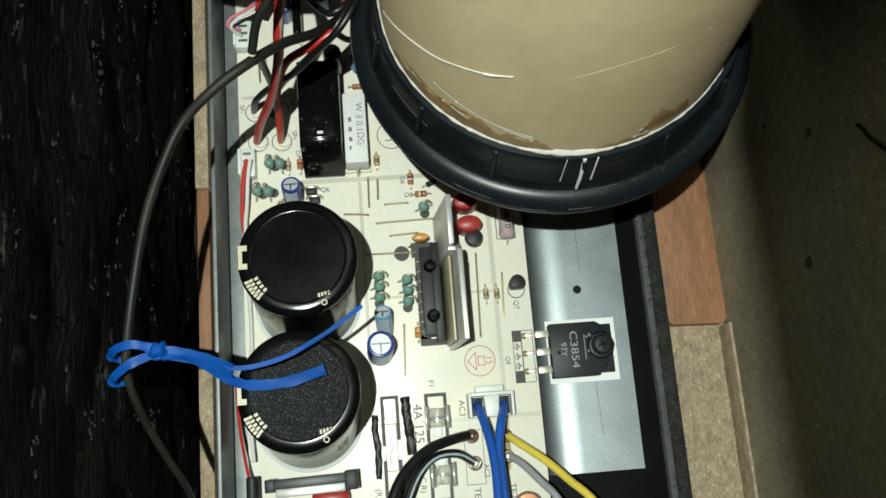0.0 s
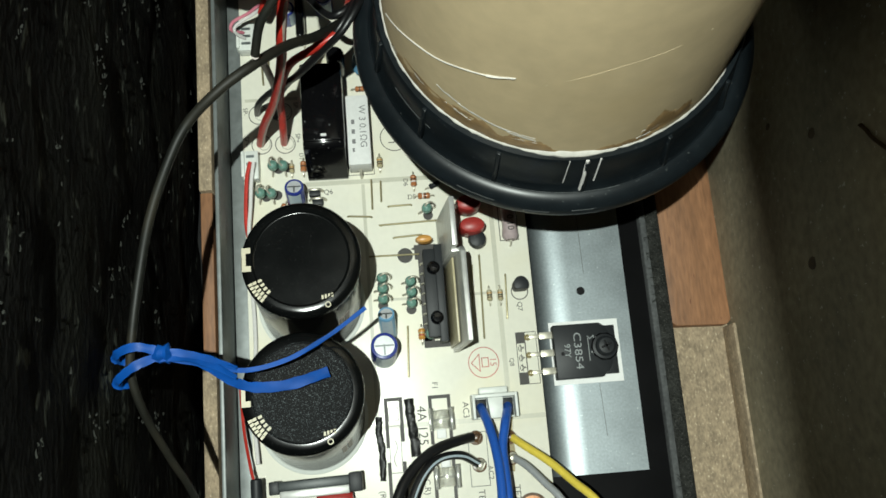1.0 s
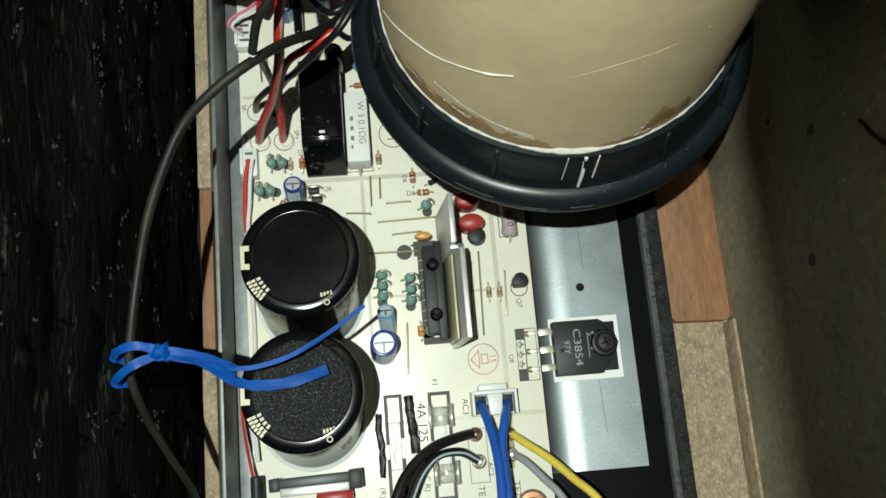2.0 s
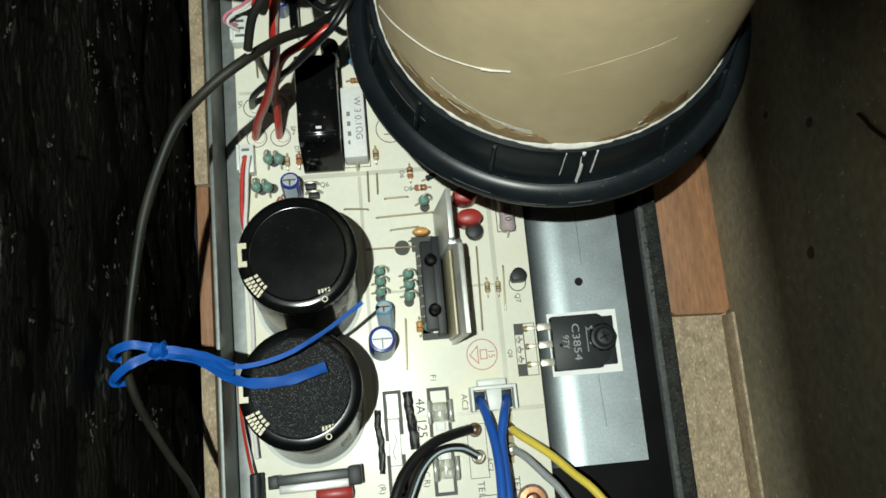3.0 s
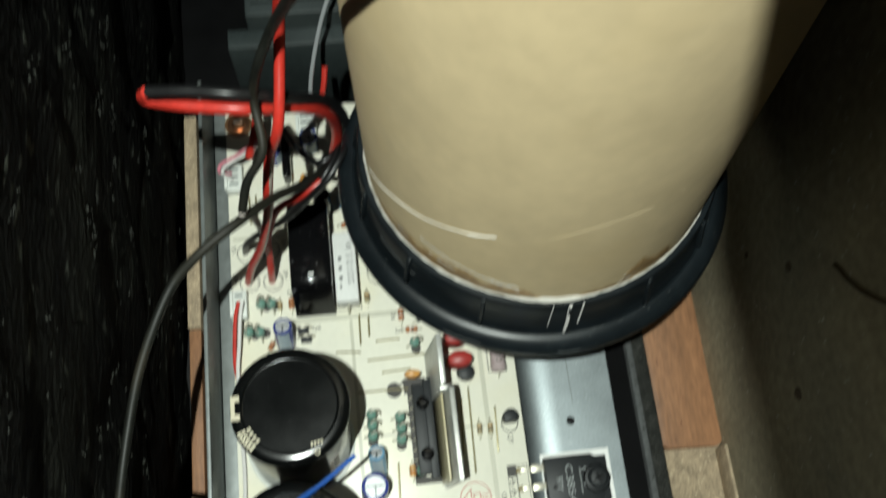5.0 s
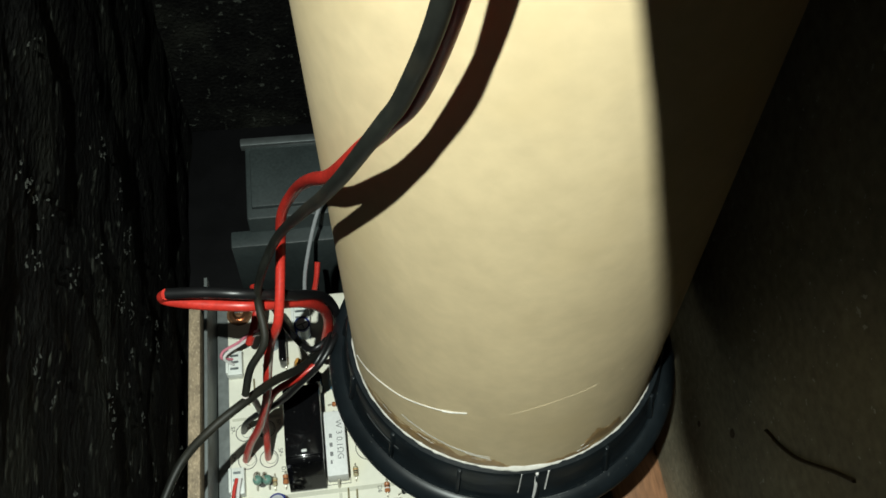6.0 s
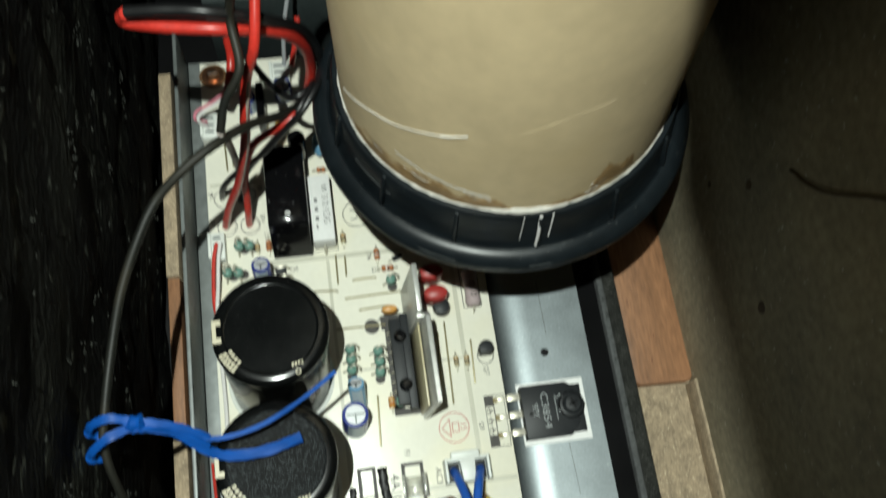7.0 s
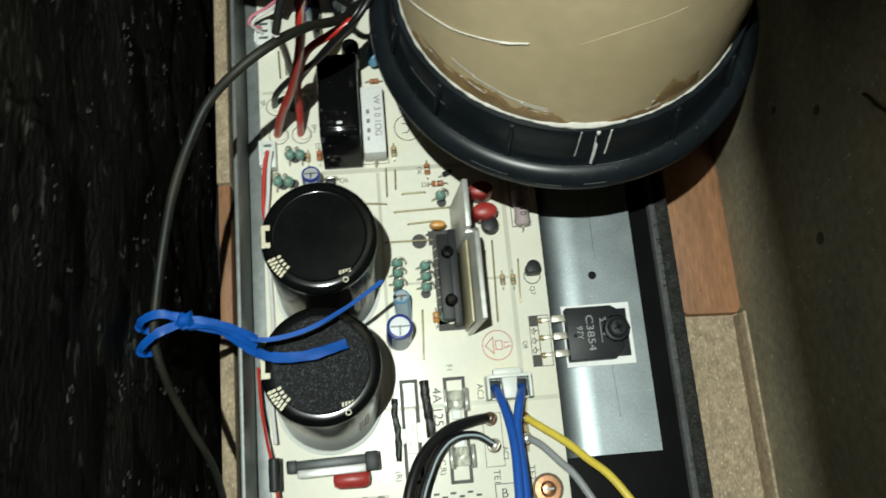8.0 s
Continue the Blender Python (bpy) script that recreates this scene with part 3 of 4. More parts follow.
part("upper_sheet", leaning(prism([(-1.5, 6.6), (0.0, 6.6), (0.0, 20.4), (-1.5, 20.4)], 0.2, 26.0, 0.2)), SHEET, sink)
low = prism([(-7.0, -19.5), (6.0, -19.5), (6.0, 5.0), (5.0, 6.6), (-7.0, 6.6)], -0.75, 0.75, 0.2)
bmesh.ops.rotate(low, matrix=Matrix.Rotation(radians(-90), 3, "Y"), verts=low.verts)
bmesh.ops.scale(low, vec=(1, 1, 25.8 / 13.0), verts=low.verts)
bmesh.ops.translate(low, vec=(1.25, 0, 26.2 - 6.0 * 25.8 / 13.0), verts=low.verts)
part("lower_sheet", leaning(low), SHEET, sink)
part("step", leaning(prism([(-1.5, 5.4), (1.9, 5.4), (1.9, 6.5), (-1.5, 6.5)], 0.2, 23.5, 0.15)), SHEET, sink)
# added tan slab: colours the sheet's left face as if it reflected the board
part("beige_reflection", leaning(slab(-0.5, 0.1, -18.5, 5.2, 3, 17.0, 0.1)), TAN, sink, "thin tan slab painting the beige reflection on the sheet's face")

for x, y in ((-0.9, 45.8), (-0.3, 39.0)):
    c = thing("film_capacitor", (x, y, 0), "red dipped film capacitor behind the heatsink", "capacitor", "red film capacitors")
    part("body", lathe([(0, 1.0), (2.7, 1.2), (3.4, 2.2), (3.5, 7.4), (3.1, 8.6), (2.0, 9.2), (0, 9.3)], 24), RED, c).scale = (1.1, 0.74, 1)
    for dx in (-2.2, 2.2):
        part("lead", sweep([(dx, 0, 2.2), (dx, 0, 1), (dx, 0, -0.3)], 0.3, 6, 3), TIN, c)
dark = thing("film_capacitor", (1.2, 35.6, 0), "dark brown dipped capacitor behind the heatsink", "capacitor")
part("body", lathe([(0, 0.6), (2.2, 1.0), (2.7, 3), (2.4, 5.2), (0, 6.0)], 20), EPOXY, dark)

# ---- power transistor on the plate ----
tr = thing("power_transistor", (30.3, 0.5, -0.6), "black power transistor on a white pad on aluminium", "transistor")
part("insulating_pad", slab(-10.0, 10.6, -9.2, 9.2, 0, 0.3), PAPER, tr, "white insulating pad")
part("back_tab", slab(3.0, 9.2, -7.0, 7.2, 0.3, 1.6, 0.2), EPOXY, tr, "dull grey back tab")
part("body", prism([(-9.6, -7.8), (4.2, -7.8), (4.4, -6.8), (5.6, -6.4), (7.0, -3.8), (7.4, 3.6), (5.8, 6.6), (4.0, 7.8), (-9.6, 7.8)], 0.5, 4.6, 0.25), EPOXY, tr)
part("dimple", lathe([(0.55, 4.3), (0.55, 4.62), (0, 4.62)], 12, None, (-7.4, -0.6, 0)), PANEL, tr)
sc = part("screw", lathe([(3.6, 4.5), (3.6, 5.2), (2.9, 5.4), (2.8, 6.6), (2.2, 7.2), (0.9, 7.4), (0.8, 6.8), (0, 6.7)], 28, None, (5.0, 0.7, 0)), EPOXY, tr, "black cross-head screw with washer")
for turn in (20, 110):
    cut = slab(-1.6, 1.6, -0.28, 0.28, 7.2, 7.5)
    bmesh.ops.rotate(cut, matrix=Matrix.Rotation(radians(turn), 3, "Z"), verts=cut.verts)
    bmesh.ops.translate(cut, vec=(5.0, 0.7, 0), verts=cut.verts)
    part("slot", cut, PANEL, sc)
part("washer_teeth", lathe([(4.1, 4.5), (4.1, 4.8), (3.5, 4.85)], 10, None, (5.0, 0.7, 0)), BLACKP, tr)
for k in (-1, 0, 1):
    y = k * 5.2 + 0.2
    lead = slab(-13.3, -9.4, y - 1.0, y + 1.0, 1.6, 2.2, 0.1)
    slab(-16.2, -13.2, y - 0.55, y + 0.55, 1.6, 2.1, 0.1, lead)
    slab(-16.4, -15.6, y - 0.45, y + 0.45, -0.2, 1.9, 0.1, lead)
    part("lead", lead, TIN, tr)
    part("solder_joint", lathe([(0.95, 0.6), (0.75, 1.0), (0.4, 1.4), (0, 1.5)], 14, None, (-16.6, y, 0)), FLUX, tr)
pale_ink = mat("pale_print", (0.30, 0.32, 0.32), 0.6, bump=0.0)
writing("C3854", 2.2, -2.9, 0.0, 4.63, tr, pale_ink, -90, wide=1.3)
writing("97Y", 1.8, -6.0, 0.2, 4.63, tr, pale_ink, -90)
mark = stroke([(0.2, 4.0), (0.9, 3.2), (2.0, 4.2), (2.0, 0.2), (1.0, -0.6), (2.2, -1.6)], 0.22, 4.62)
stroke([(0.3, 3.4), (0.3, -3.0)], 0.22, 4.62, into=mark)
part("printed_shape", mark, pale_ink, tr)

q7 = thing("small_transistor", (12.6, 21.0, 0), "small black half-round transistor near the board edge", "transistor")
part("body", prism([(2.2 * math.cos(a), 2.3 * math.sin(a)) for a in [radians(-40 + k * 260 / 14) for k in range(15)]], 1.2, 6.2, 0.2), EPOXY, q7)
for k in (-1, 0, 1):
    part("lead", sweep([(k * 1.2, -0.4, 1.4), (k * 1.2, -0.4, 0.5), (k * 1.2, -0.4, -0.3)], 0.25, 6, 3), TIN, q7)
part("legend_ring", ring_flat(0.2, -1.2, 2.6, 0.3, 0, 0.03, 20), SILK, q7)


# ---- small components ----
def axial(x, y, turn, long_, r, skin, name, label, category, group="", bands=()):
    a = thing(name, (x, y, 0), label, category, group, turn=turn)
    h = r + 0.3
    part("body", lathe([(0, -long_ / 2), (r * 0.7, -long_ / 2), (r, -long_ / 2 + r * 0.5), (r * 0.86, -long_ * 0.18), (r * 0.86, long_ * 0.18), (r, long_ / 2 - r * 0.5), (r * 0.7, long_ / 2), (0, long_ / 2)], 14, None, (0, 0, h), "x"), skin, a)
    part("lead", sweep([(-long_ / 2 - 1.3, 0, -0.3), (-long_ / 2 - 1.2, 0, h * 0.7), (-long_ / 2 - 0.6, 0, h), (-long_ / 2 + 0.2, 0, h)], 0.26, 6, 4), TIN, a)
    part("lead", sweep([(long_ / 2 + 1.3, 0, -0.3), (long_ / 2 + 1.2, 0, h * 0.7), (long_ / 2 + 0.6, 0, h), (long_ / 2 - 0.2, 0, h)], 0.26, 6, 4), TIN, a)
    for k, m in enumerate(bands):
        u = (k - (len(bands) - 1) / 2) * long_ * 0.2
        part("band", lathe([(r * 0.9, u - long_ * 0.05), (r * 0.93, u - long_ * 0.05), (r * 0.93, u + long_ * 0.05), (r * 0.9, u + long_ * 0.05)], 14, None, (0, 0, h), "x"), m, a)
    return a


DIODES = "orange glass diodes"
axial(-16.2, 55.7, 90, 3.4, 1.0, DIODE, "diode", "orange glass diode lying on the board", "diode", DIODES, (CERAMIC, MARKER))
axial(-13.4, 50.8, 0, 3.6, 1.0, DIODE, "diode", "orange glass diode lying on the board", "diode", DIODES, (CERAMIC, MARKER))
axial(-10.0, 54.0, 20, 3.2, 0.9, EPOXY, "diode", "black diode beside the tube flange", "diode")
axial(-26.0, 62.2, 90, 3.2, 0.95, TAN, "resistor", "tan banded resistor lying on the board", "resistor", "small resistors", (BROWN, MARKER, ORANGE))
axial(3.6, 19.0, 90, 3.2, 0.85, TAN, "resistor", "tan banded resistor lying on the board", "resistor", "small resistors", (BROWN, MARKER, ORANGE))
axial(6.8, 18.9, 90, 3.2, 0.85, TAN, "resistor", "tan banded resistor lying on the board", "resistor", "small resistors", (BROWN, MARKER, ORANGE))
axial(-46.9, 104.5, 90, 3.4, 1.0, TAN, "resistor", "tan banded resistor lying on the board", "resistor", "small resistors", (BROWN, RED, ORANGE))
axial(-54.0, 97.0, 90, 3.0, 1.0, TAN, "resistor", "tan banded resistor lying on the board", "resistor", "small resistors", (RED, MARKER, ORANGE))
axial(-30.6, 86.5, 0, 2.8, 0.9, DIODE, "diode", "orange glass diode beside the white resistor", "diode", DIODES, (MARKER,))
axial(-49.0, 62.3, 90, 3.2, 1.0, DIODE, "diode", "red and orange diode beside the relay", "diode", DIODES, (MARKER,))
axial(-55.6, 49.8, 60, 2.6, 0.9, DIODE, "diode", "orange diode beside the small blue capacitor", "diode", DIODES, (MARKER,))
axial(-52.5, 62.0, 90, 2.8, 0.8, TAN, "resistor", "tan banded resistor lying on the board", "resistor", "small resistors", (BROWN, ORANGE))
axial(-17.2, 9.0, 90, 3.2, 1.1, ORANGE, "resistor", "orange banded resistor beside the chip", "resistor", "", (RED, TAN))
big = axial(11.3, 41.0, 90, 12.0, 2.5, MAUVE, "power_resistor", "long mauve resistor with black printed value", "resistor")
writing("0.10", 2.0, -1.2, 0, 5.33, big, SILK, 180)


def bead(x, y, turn=0.0):
    """An upright green film bead on bent leads."""
    g = thing("green_capacitor", (x, y, 0), "small green dipped bead standing on bent leads", "capacitor", "green beads on the board", turn=turn)
    part("bead", lathe([(0, 1.2), (1.1, 1.4), (1.55, 2.4), (1.6, 3.4), (1.25, 4.4), (0.5, 4.9), (0, 5.0)], 16), GREEN, g)
    part("lead", sweep([(-0.6, 0.3, 4.7), (0.4, 0.9, 5.3), (1.6, 0.9, 4.9), (2.4, 0.4, 3.6), (2.5, 0.1, 1.5), (2.5, 0.1, -0.3)], 0.3, 7, 4), TIN, g)
    part("lead", sweep([(-0.6, 0, 1.6), (-1.8, -0.1, 1.6), (-2.5, -0.1, 0.9), (-2.5, -0.1, -0.3)], 0.3, 7, 4), TIN, g)
    part("legend_disc", lathe([(1.5, 0), (1.5, 0.03), (0, 0.03)], 16, None, (0, -1.4, 0)), SILK, g)


for x, y, turn in ((-57.9, 62.6, 80), (-54.8, 62.4, 100), (-61.8, 54.2, 75), (-58.6, 53.9, 100), (-27.6, 26.0, 0), (-27.6, 22.9, 6), (-27.7, 19.8, -5), (-19.4, 24.5, 0), (-19.3, 21.3, 5), (-19.5, 18.1, -4), (-12.9, 46.3, 15), (-14.6, 8.7, -10)):
    bead(x, y, turn)


def small_cap(x, y, r, h, sleeve, lean, label):
    c = thing("small_capacitor", (x, y, 0), label, "capacitor")
    c.rotation_euler = (radians(lean[0]), radians(lean[1]), radians(lean[2]))
    part("sleeve", lathe([(r * 0.95, 0.2), (r, 0.6), (r, h - 0.5), (r * 0.96, h - 0.1), (r * 0.78, h), (r * 0.74, h - 0.15)], 28), sleeve, c)
    top = part("top", lathe([(r * 0.77, h - 0.5), (r * 0.77, h - 0.12), (0, h - 0.05)], 28), CANTOP, c, "bare metal vented top")
    part("vent", slab(-r * 0.7, r * 0.7, -0.22, 0.22, h - 0.1, h - 0.02), STEEL, top)
    part("vent", slab(-0.22, 0.22, -r * 0.7, r * 0.1, h - 0.1, h - 0.025), STEEL, top)
    band = lathe([(r * 1.004, 0.7), (r * 1.012, 0.7), (r * 1.012, h - 0.9), (r * 1.004, h - 0.9)], 28)
    bmesh.ops.delete(band, geom=[v for v in band.verts if v.co.y > -r * 0.75], context="VERTS")
    part("stripe", band, STRIPE, c, "pale polarity stripe")
    return c


small_cap(-51.2, 49.9, 2.8, 11.0, NAVY, (-18, 0, 0), "small dark blue electrolytic capacitor near the relay")
small_cap(-26.6, 9.6, 2.4, 11.0, SKY, (-26, -3, 0), "small light blue electrolytic capacitor leaning forward")
small_cap(-28.6, 3.8, 3.8, 12.5, NAVY, (-6, 2, 0), "small dark blue electrolytic capacitor with silver top")
small_cap(-51.6, 111.5, 2.6, 8.0, NAVY, (0, 0, 60), "small dark blue electrolytic capacitor near the connectors")
small_cap(-40.2, 115.0, 2.9, 8.0, NAVY, (0, 0, 20), "small dark blue electrolytic capacitor near the board end")

disc = thing("ceramic_capacitor", (-14.6, 36.4, 0), "orange dipped ceramic disc capacitor", "capacitor")
part("body", lathe([(0, 2.0), (1.6, 2.4), (2.6, 4.2), (2.2, 6.0), (0, 6.8)], 18), ORANGE, disc).scale = (1.0, 0.5, 1)
for dx in (-1.4, 1.4):
    part("lead", sweep([(dx, 0, 2.8), (dx, 0, 1), (dx, 0, -0.3)], 0.26, 6, 3), TIN, disc)
bluedisc = thing("ceramic_capacitor", (-30.4, 93.6, 0), "bright blue dipped disc capacitor beside the flange", "capacitor")
part("body", lathe([(0, 1.0), (2.6, 1.8), (4.0, 5.0), (2.8, 8.4), (0, 9.2)], 20), SKY, bluedisc).scale = (0.55, 1.0, 1)
tan2 = thing("ceramic_capacitor", (-42.5, 101.0, 0), "tan dipped ceramic disc capacitor near the cables", "capacitor")
part("body", lathe([(0, 1.0), (1.8, 1.8), (2.8, 4.2), (1.8, 6.6), (0, 7.2)], 18), ORANGE, tan2).scale = (0.55, 1.0, 1)
post = thing("black_bar", (-47.6, 111.0, 0), "upright narrow black plastic bar on the board", "component")
part("bar", slab(-1.3, 1.3, -9.0, 6.0, 0, 8.0, 0.9), BLACKP, post)

# surface clips beside the relay foot
for y in (53.6, 50.8):
    k = thing("wire_clip", (-46.0 + (53.6 - y) * 0.3, y, 0), "small silver and black clip on the board", "clip", "clips near the relay")
    part("black_body", slab(-1.6, 1.6, -1.0, 0.9, 0, 2.4, 0.3), EPOXY, k)
    part("silver_bar", sweep([(-2.4, 0.9, 0.3), (-1.6, 1.0, 1.8), (0, 1.0, 2.2), (1.6, 1.0, 1.8), (2.4, 0.9, 0.3)], 0.45, 8, 5), TIN, k)

# ---- mains connector, fuse clips, terminals ----
con = thing("connector", (1.6, -12.6, 0), "white nylon two-pin connector with blue wires", "connector")
part("base", slab(-6.4, 6.4, -4.0, 3.0, 0, 3.6, 0.3), NYLON, con)
part("left_cheek", slab(-6.4, -5.6, -4.2, 2.6, 3.6, 8.2, 0.2), NYLON, con)
part("right_cheek", slab(5.6, 6.4, -4.2, 2.6, 3.6, 8.2, 0.2), NYLON, con)
part("back", slab(-5.7, 5.7, 1.6, 2.6, 3.6, 8.2, 0.2), NYLON, con)
part("middle_key", prism([(-1.6, -4.2), (1.8, -4.2), (2.3, 1.6), (-2.1, 1.6)], 3.6, 8.0, 0.2), NYLON, con)
part("latch", slab(-4.2, 4.0, 2.7, 4.6, 3.0, 6.2, 0.4), NYLON, con)
for x in (-3.8, 3.8):
    part("socket", slab(x - 1.6, x + 1.6, -3.6, 1.4, 3.6, 4.6, 0.2), EPOXY, con)

for x, y, s in ((-13.7, -15.8, 1), (-13.2, -31.6, -1)):
    c = thing("fuse_clip", (x, y, 0), "shiny spring fuse clip standing empty", "fuse clip", "fuse clips")
    part("spring", slab(-2.9, -2.4, -3.2, 3.2, 0.2, 5.4, 0.2), GLASS, c)
    part("spring", slab(2.4, 2.9, -3.2, 3.2, 0.2, 5.4, 0.2), GLASS, c)
    part("lip", slab(-3.5, -2.6, -3.2, 3.2, 5.2, 5.6, 0.15), GLASS, c)
    part("lip", slab(2.6, 3.5, -3.2, 3.2, 5.2, 5.6, 0.15), GLASS, c)
    part("cradle", sweep([(-2.5, 0, 3.4), (-1.6, 0, 1.5), (0, 0, 0.8), (1.6, 0, 1.5), (2.5, 0, 3.4)], 0.35, 8, 5), GLASS, c)
    part("stop", slab(-1.3, 1.3, -s * 3.9 - 1.3, -s * 3.9 + 1.3, 0.1, 1.6, 0.2), PAPER, c)
    part("fuse_end", lathe([(2.2, -2.6), (2.3, -2.2), (2.3, 2.2), (2.2, 2.6)], 20, None, (0, 0, 3.2), "y"), GLASS, c, "pale translucent fuse end")

for x, y in ((-4.0, -21.6), (-3.6, -29.2), (5.6, -22.2), (5.6, -28.0)):
    t = thing("solder_post", (x, y, 0), "soldered wire post browned with flux", "terminal", "wire posts")
    part("post", lathe([(1.5, 0), (1.3, 0.8), (0.8, 1.6), (0.7, 3.4), (0, 3.6)], 12), TIN if y < -25 else BROWN, t)
    part("flux", lathe([(2.1, 0), (1.9, 0.3), (0, 0.6)], 14), BROWN, t)
    part("wrap", sweep([(1.6, 0.4, 1.2), (0.3, 1.4, 1.6), (-1.2, 0.2, 1.8), (0.2, -1.2, 2.0), (1.4, 0.6, 2.3)], 0.35, 7, 5), TIN if y < -25 else BROWN, t)

# one brown strip paints both the flux and the connector wires' shadow
flux_shadow_strip = prism([(4.6, -31.5), (6.3, -31.8), (6.9, -26), (6.7, -20), (7.2, -15.5), (5.6, -15.2), (4.9, -22)], 0, 0.05)
part("flux_and_shadow", flux_shadow_strip, FLUX, board, "brown flux and painted wire shadow round the wire posts")

bridge = thing("bridge_rectifier", (-49.4, -30.6, 0), "upright dark rectifier with a silver edge strip", "rectifier", turn=1.5)
part("body", slab(-10.0, 9.6, -0.9, 1.6, 1.6, 8.0, 0.3), DARKBOX, bridge)
part("edge_strip", slab(-9.6, 9.2, -3.2, -0.85, 1.4, 7.8, 0.3), SHEET, bridge, "silver strip")
part("foot", slab(-12.4, -9.6, -1.6, 1.9, 0, 8.2, 0.3), EPOXY, bridge)
part("foot", slab(9.2, 12.8, -3.0, 2.2, 0, 8.4, 0.4), EPOXY, bridge)
rc = thing("film_capacitor", (-44.4, -35.2, 0), "red dipped film capacitor beside the rectifier", "capacitor")
part("body", lathe([(0, -5.2), (1.7, -4.9), (2.5, -3.4), (2.6, 3.4), (1.8, 4.9), (0, 5.2)], 20, None, (0, 0, 4.2), "x"), RED, rc)
part("base", slab(-4.6, 4.6, -2.0, 2.0, 0, 2.2, 0.4), EPOXY, rc)
for k in range(3):
    s = thing("solder_lug", (-46.0 + k * 4.6, -41.8, 0), "bright tinned solder lug on a white base", "terminal", "solder lugs")
    part("base", slab(-2.2, 2.2, -2.0, 1.6, 0, 1.5, 0.3), NYLON, s)
    part("lug", lathe([(1.6, 1.5), (1.4, 2.6), (0.8, 3.2), (0, 3.3)], 14), TIN, s)

# white sockets at the board end
for x, y, w in ((-64.3, 104.5, 5), (-40.5, 121.8, 6), (-64.2, 63.0, 4.5)):
    s = thing("wire_socket", (x, y, 0), "white nylon socket with crimped wires", "connector", "white sockets on the board")
    part("housing", slab(-w / 2, w / 2, -4.6, 4.2, 0, 4.4, 0.3), NYLON, s)
    part("ridge", slab(-w / 2 - 0.5, -w / 2 + 0.5, -4.0, 4.0, 0.2, 5.2, 0.2), NYLON, s)
    for k in range(3):
        part("slot", slab(-w / 2 + 1.0, w / 2 - 1.2, -2.8 + k * 2.4, -2.0 + k * 2.4, 4.4, 4.6), STEEL, s)

# ---- cords ----


def cord(points, r, skin, label, category="wire", group="", name="wire", n=12):
    return tagged(part(name, sweep(points, r, n, 8), skin), label, category, group)


LOOP = [(-28, 94.1, 38), (-34.2, 86.4, 44), (-39.8, 79.1, 52), (-46, 72.1, 62), (-52.9, 63.4, 71), (-61.3, 57.2, 71), (-69.3, 51, 67), (-74.4, 41.6, 65), (-78.3, 30.3, 64), (-80.8, 17.8, 63), (-82.9, 5.6, 61), (-84, -2.7, 58), (-82.7, -11.3, 52), (-79.7, -21, 42), (-76.1, -32.3, 30), (-75, -52, 14)]
tagged(part("cable", sweep(LOOP, 1.35, 12, 8, thin=0.85), W_OLD), "dusty black cable looping out beside the felt", "cable")
# blue tie: a knotted ribbon round the cable with two tails
tie = thing("wire_tie", (-80, 1, 54), "bright blue plastic tie knotted round the black cable", "tie")
tie_at = lambda pts: [(x + 80, y - 1, z - 54) for x, y, z in pts]


def ribbon(points, wide, seed, tip=1.0, tilt=0.0):
    """A creased flat plastic ribbon along a smooth curve, uneven in width."""
    bm, line, rings = bmesh.new(), glide(points, 9), []
    for k, c in enumerate(line):
        u = k / (len(line) - 1)
        d = (line[min(k + 1, len(line) - 1)] - line[max(k - 1, 0)]).normalized()
        side = d.cross(Vector((0, 0, 1))).normalized()
        side = Matrix.Rotation(radians(tilt) + 0.5 * noise.noise(Vector((k * 0.13, seed, 0))), 3, d) @ side
        up = side.cross(d)
        w = wide * (1 + (tip - 1) * u) * (1 + 0.25 * noise.noise(Vector((k * 0.31, seed, 4))))
        fold = [0.22 * wide * noise.noise(Vector((k * 0.09 + j * 3.1, seed, 8))) for j in range(5)]
        top = [c + side * w * (j / 2 - 1) + up * (fold[j] + 0.16) for j in range(5)]
        low = [c + side * w * (j / 2 - 1) * 0.98 + up * (fold[j] - 0.10) for j in range(4, -1, -1)]
        rings.append([bm.verts.new(p) for p in top + low])
    for a, b in zip(rings, rings[1:]):
        for j in range(10):
            bm.faces.new((a[j], a[(j + 1) % 10], b[(j + 1) % 10], b[j]))
    bm.faces.new(rings[0]), bm.faces.new(rings[-1])
    return bm


part("thin_tail", ribbon(tie_at([(-76.0, 0.2, 62.0), (-68.7, -0.8, 58.0), (-61.0, -3.3, 54.0), (-51.3, -1.7, 52.0), (-41.6, 3.2, 50.0), (-31.9, 10.0, 48.0)]), 0.62, 1.0, 0.8), W_TIE, tie)
part("wide_tail", ribbon(tie_at([(-75.5, 0.0, 61.0), (-68.7, -1.5, 58.0), (-63.0, -5.4, 52.5), (-58.1, -7.0, 49.5), (-50.3, -6.6, 47.0), (-41.6, -4.2, 45.0)]), 0.95, 2.0, 1.4), W_TIE, tie)
part("fold", ribbon(tie_at([(-77.5, 0.9, 62.6), (-72.6, 0.6, 61.6), (-66.8, -0.7, 58.8), (-61.5, -2.9, 55.2)]), 1.05, 3.0, 0.5, 12), W_TIE, tie)
part("fold", ribbon(tie_at([(-77.5, 0.1, 62.4), (-72.6, -0.4, 61.5), (-66.8, -2.0, 58.2), (-61.8, -4.8, 53.9)]), 1.15, 4.0, 0.5, -18), W_TIE, tie)
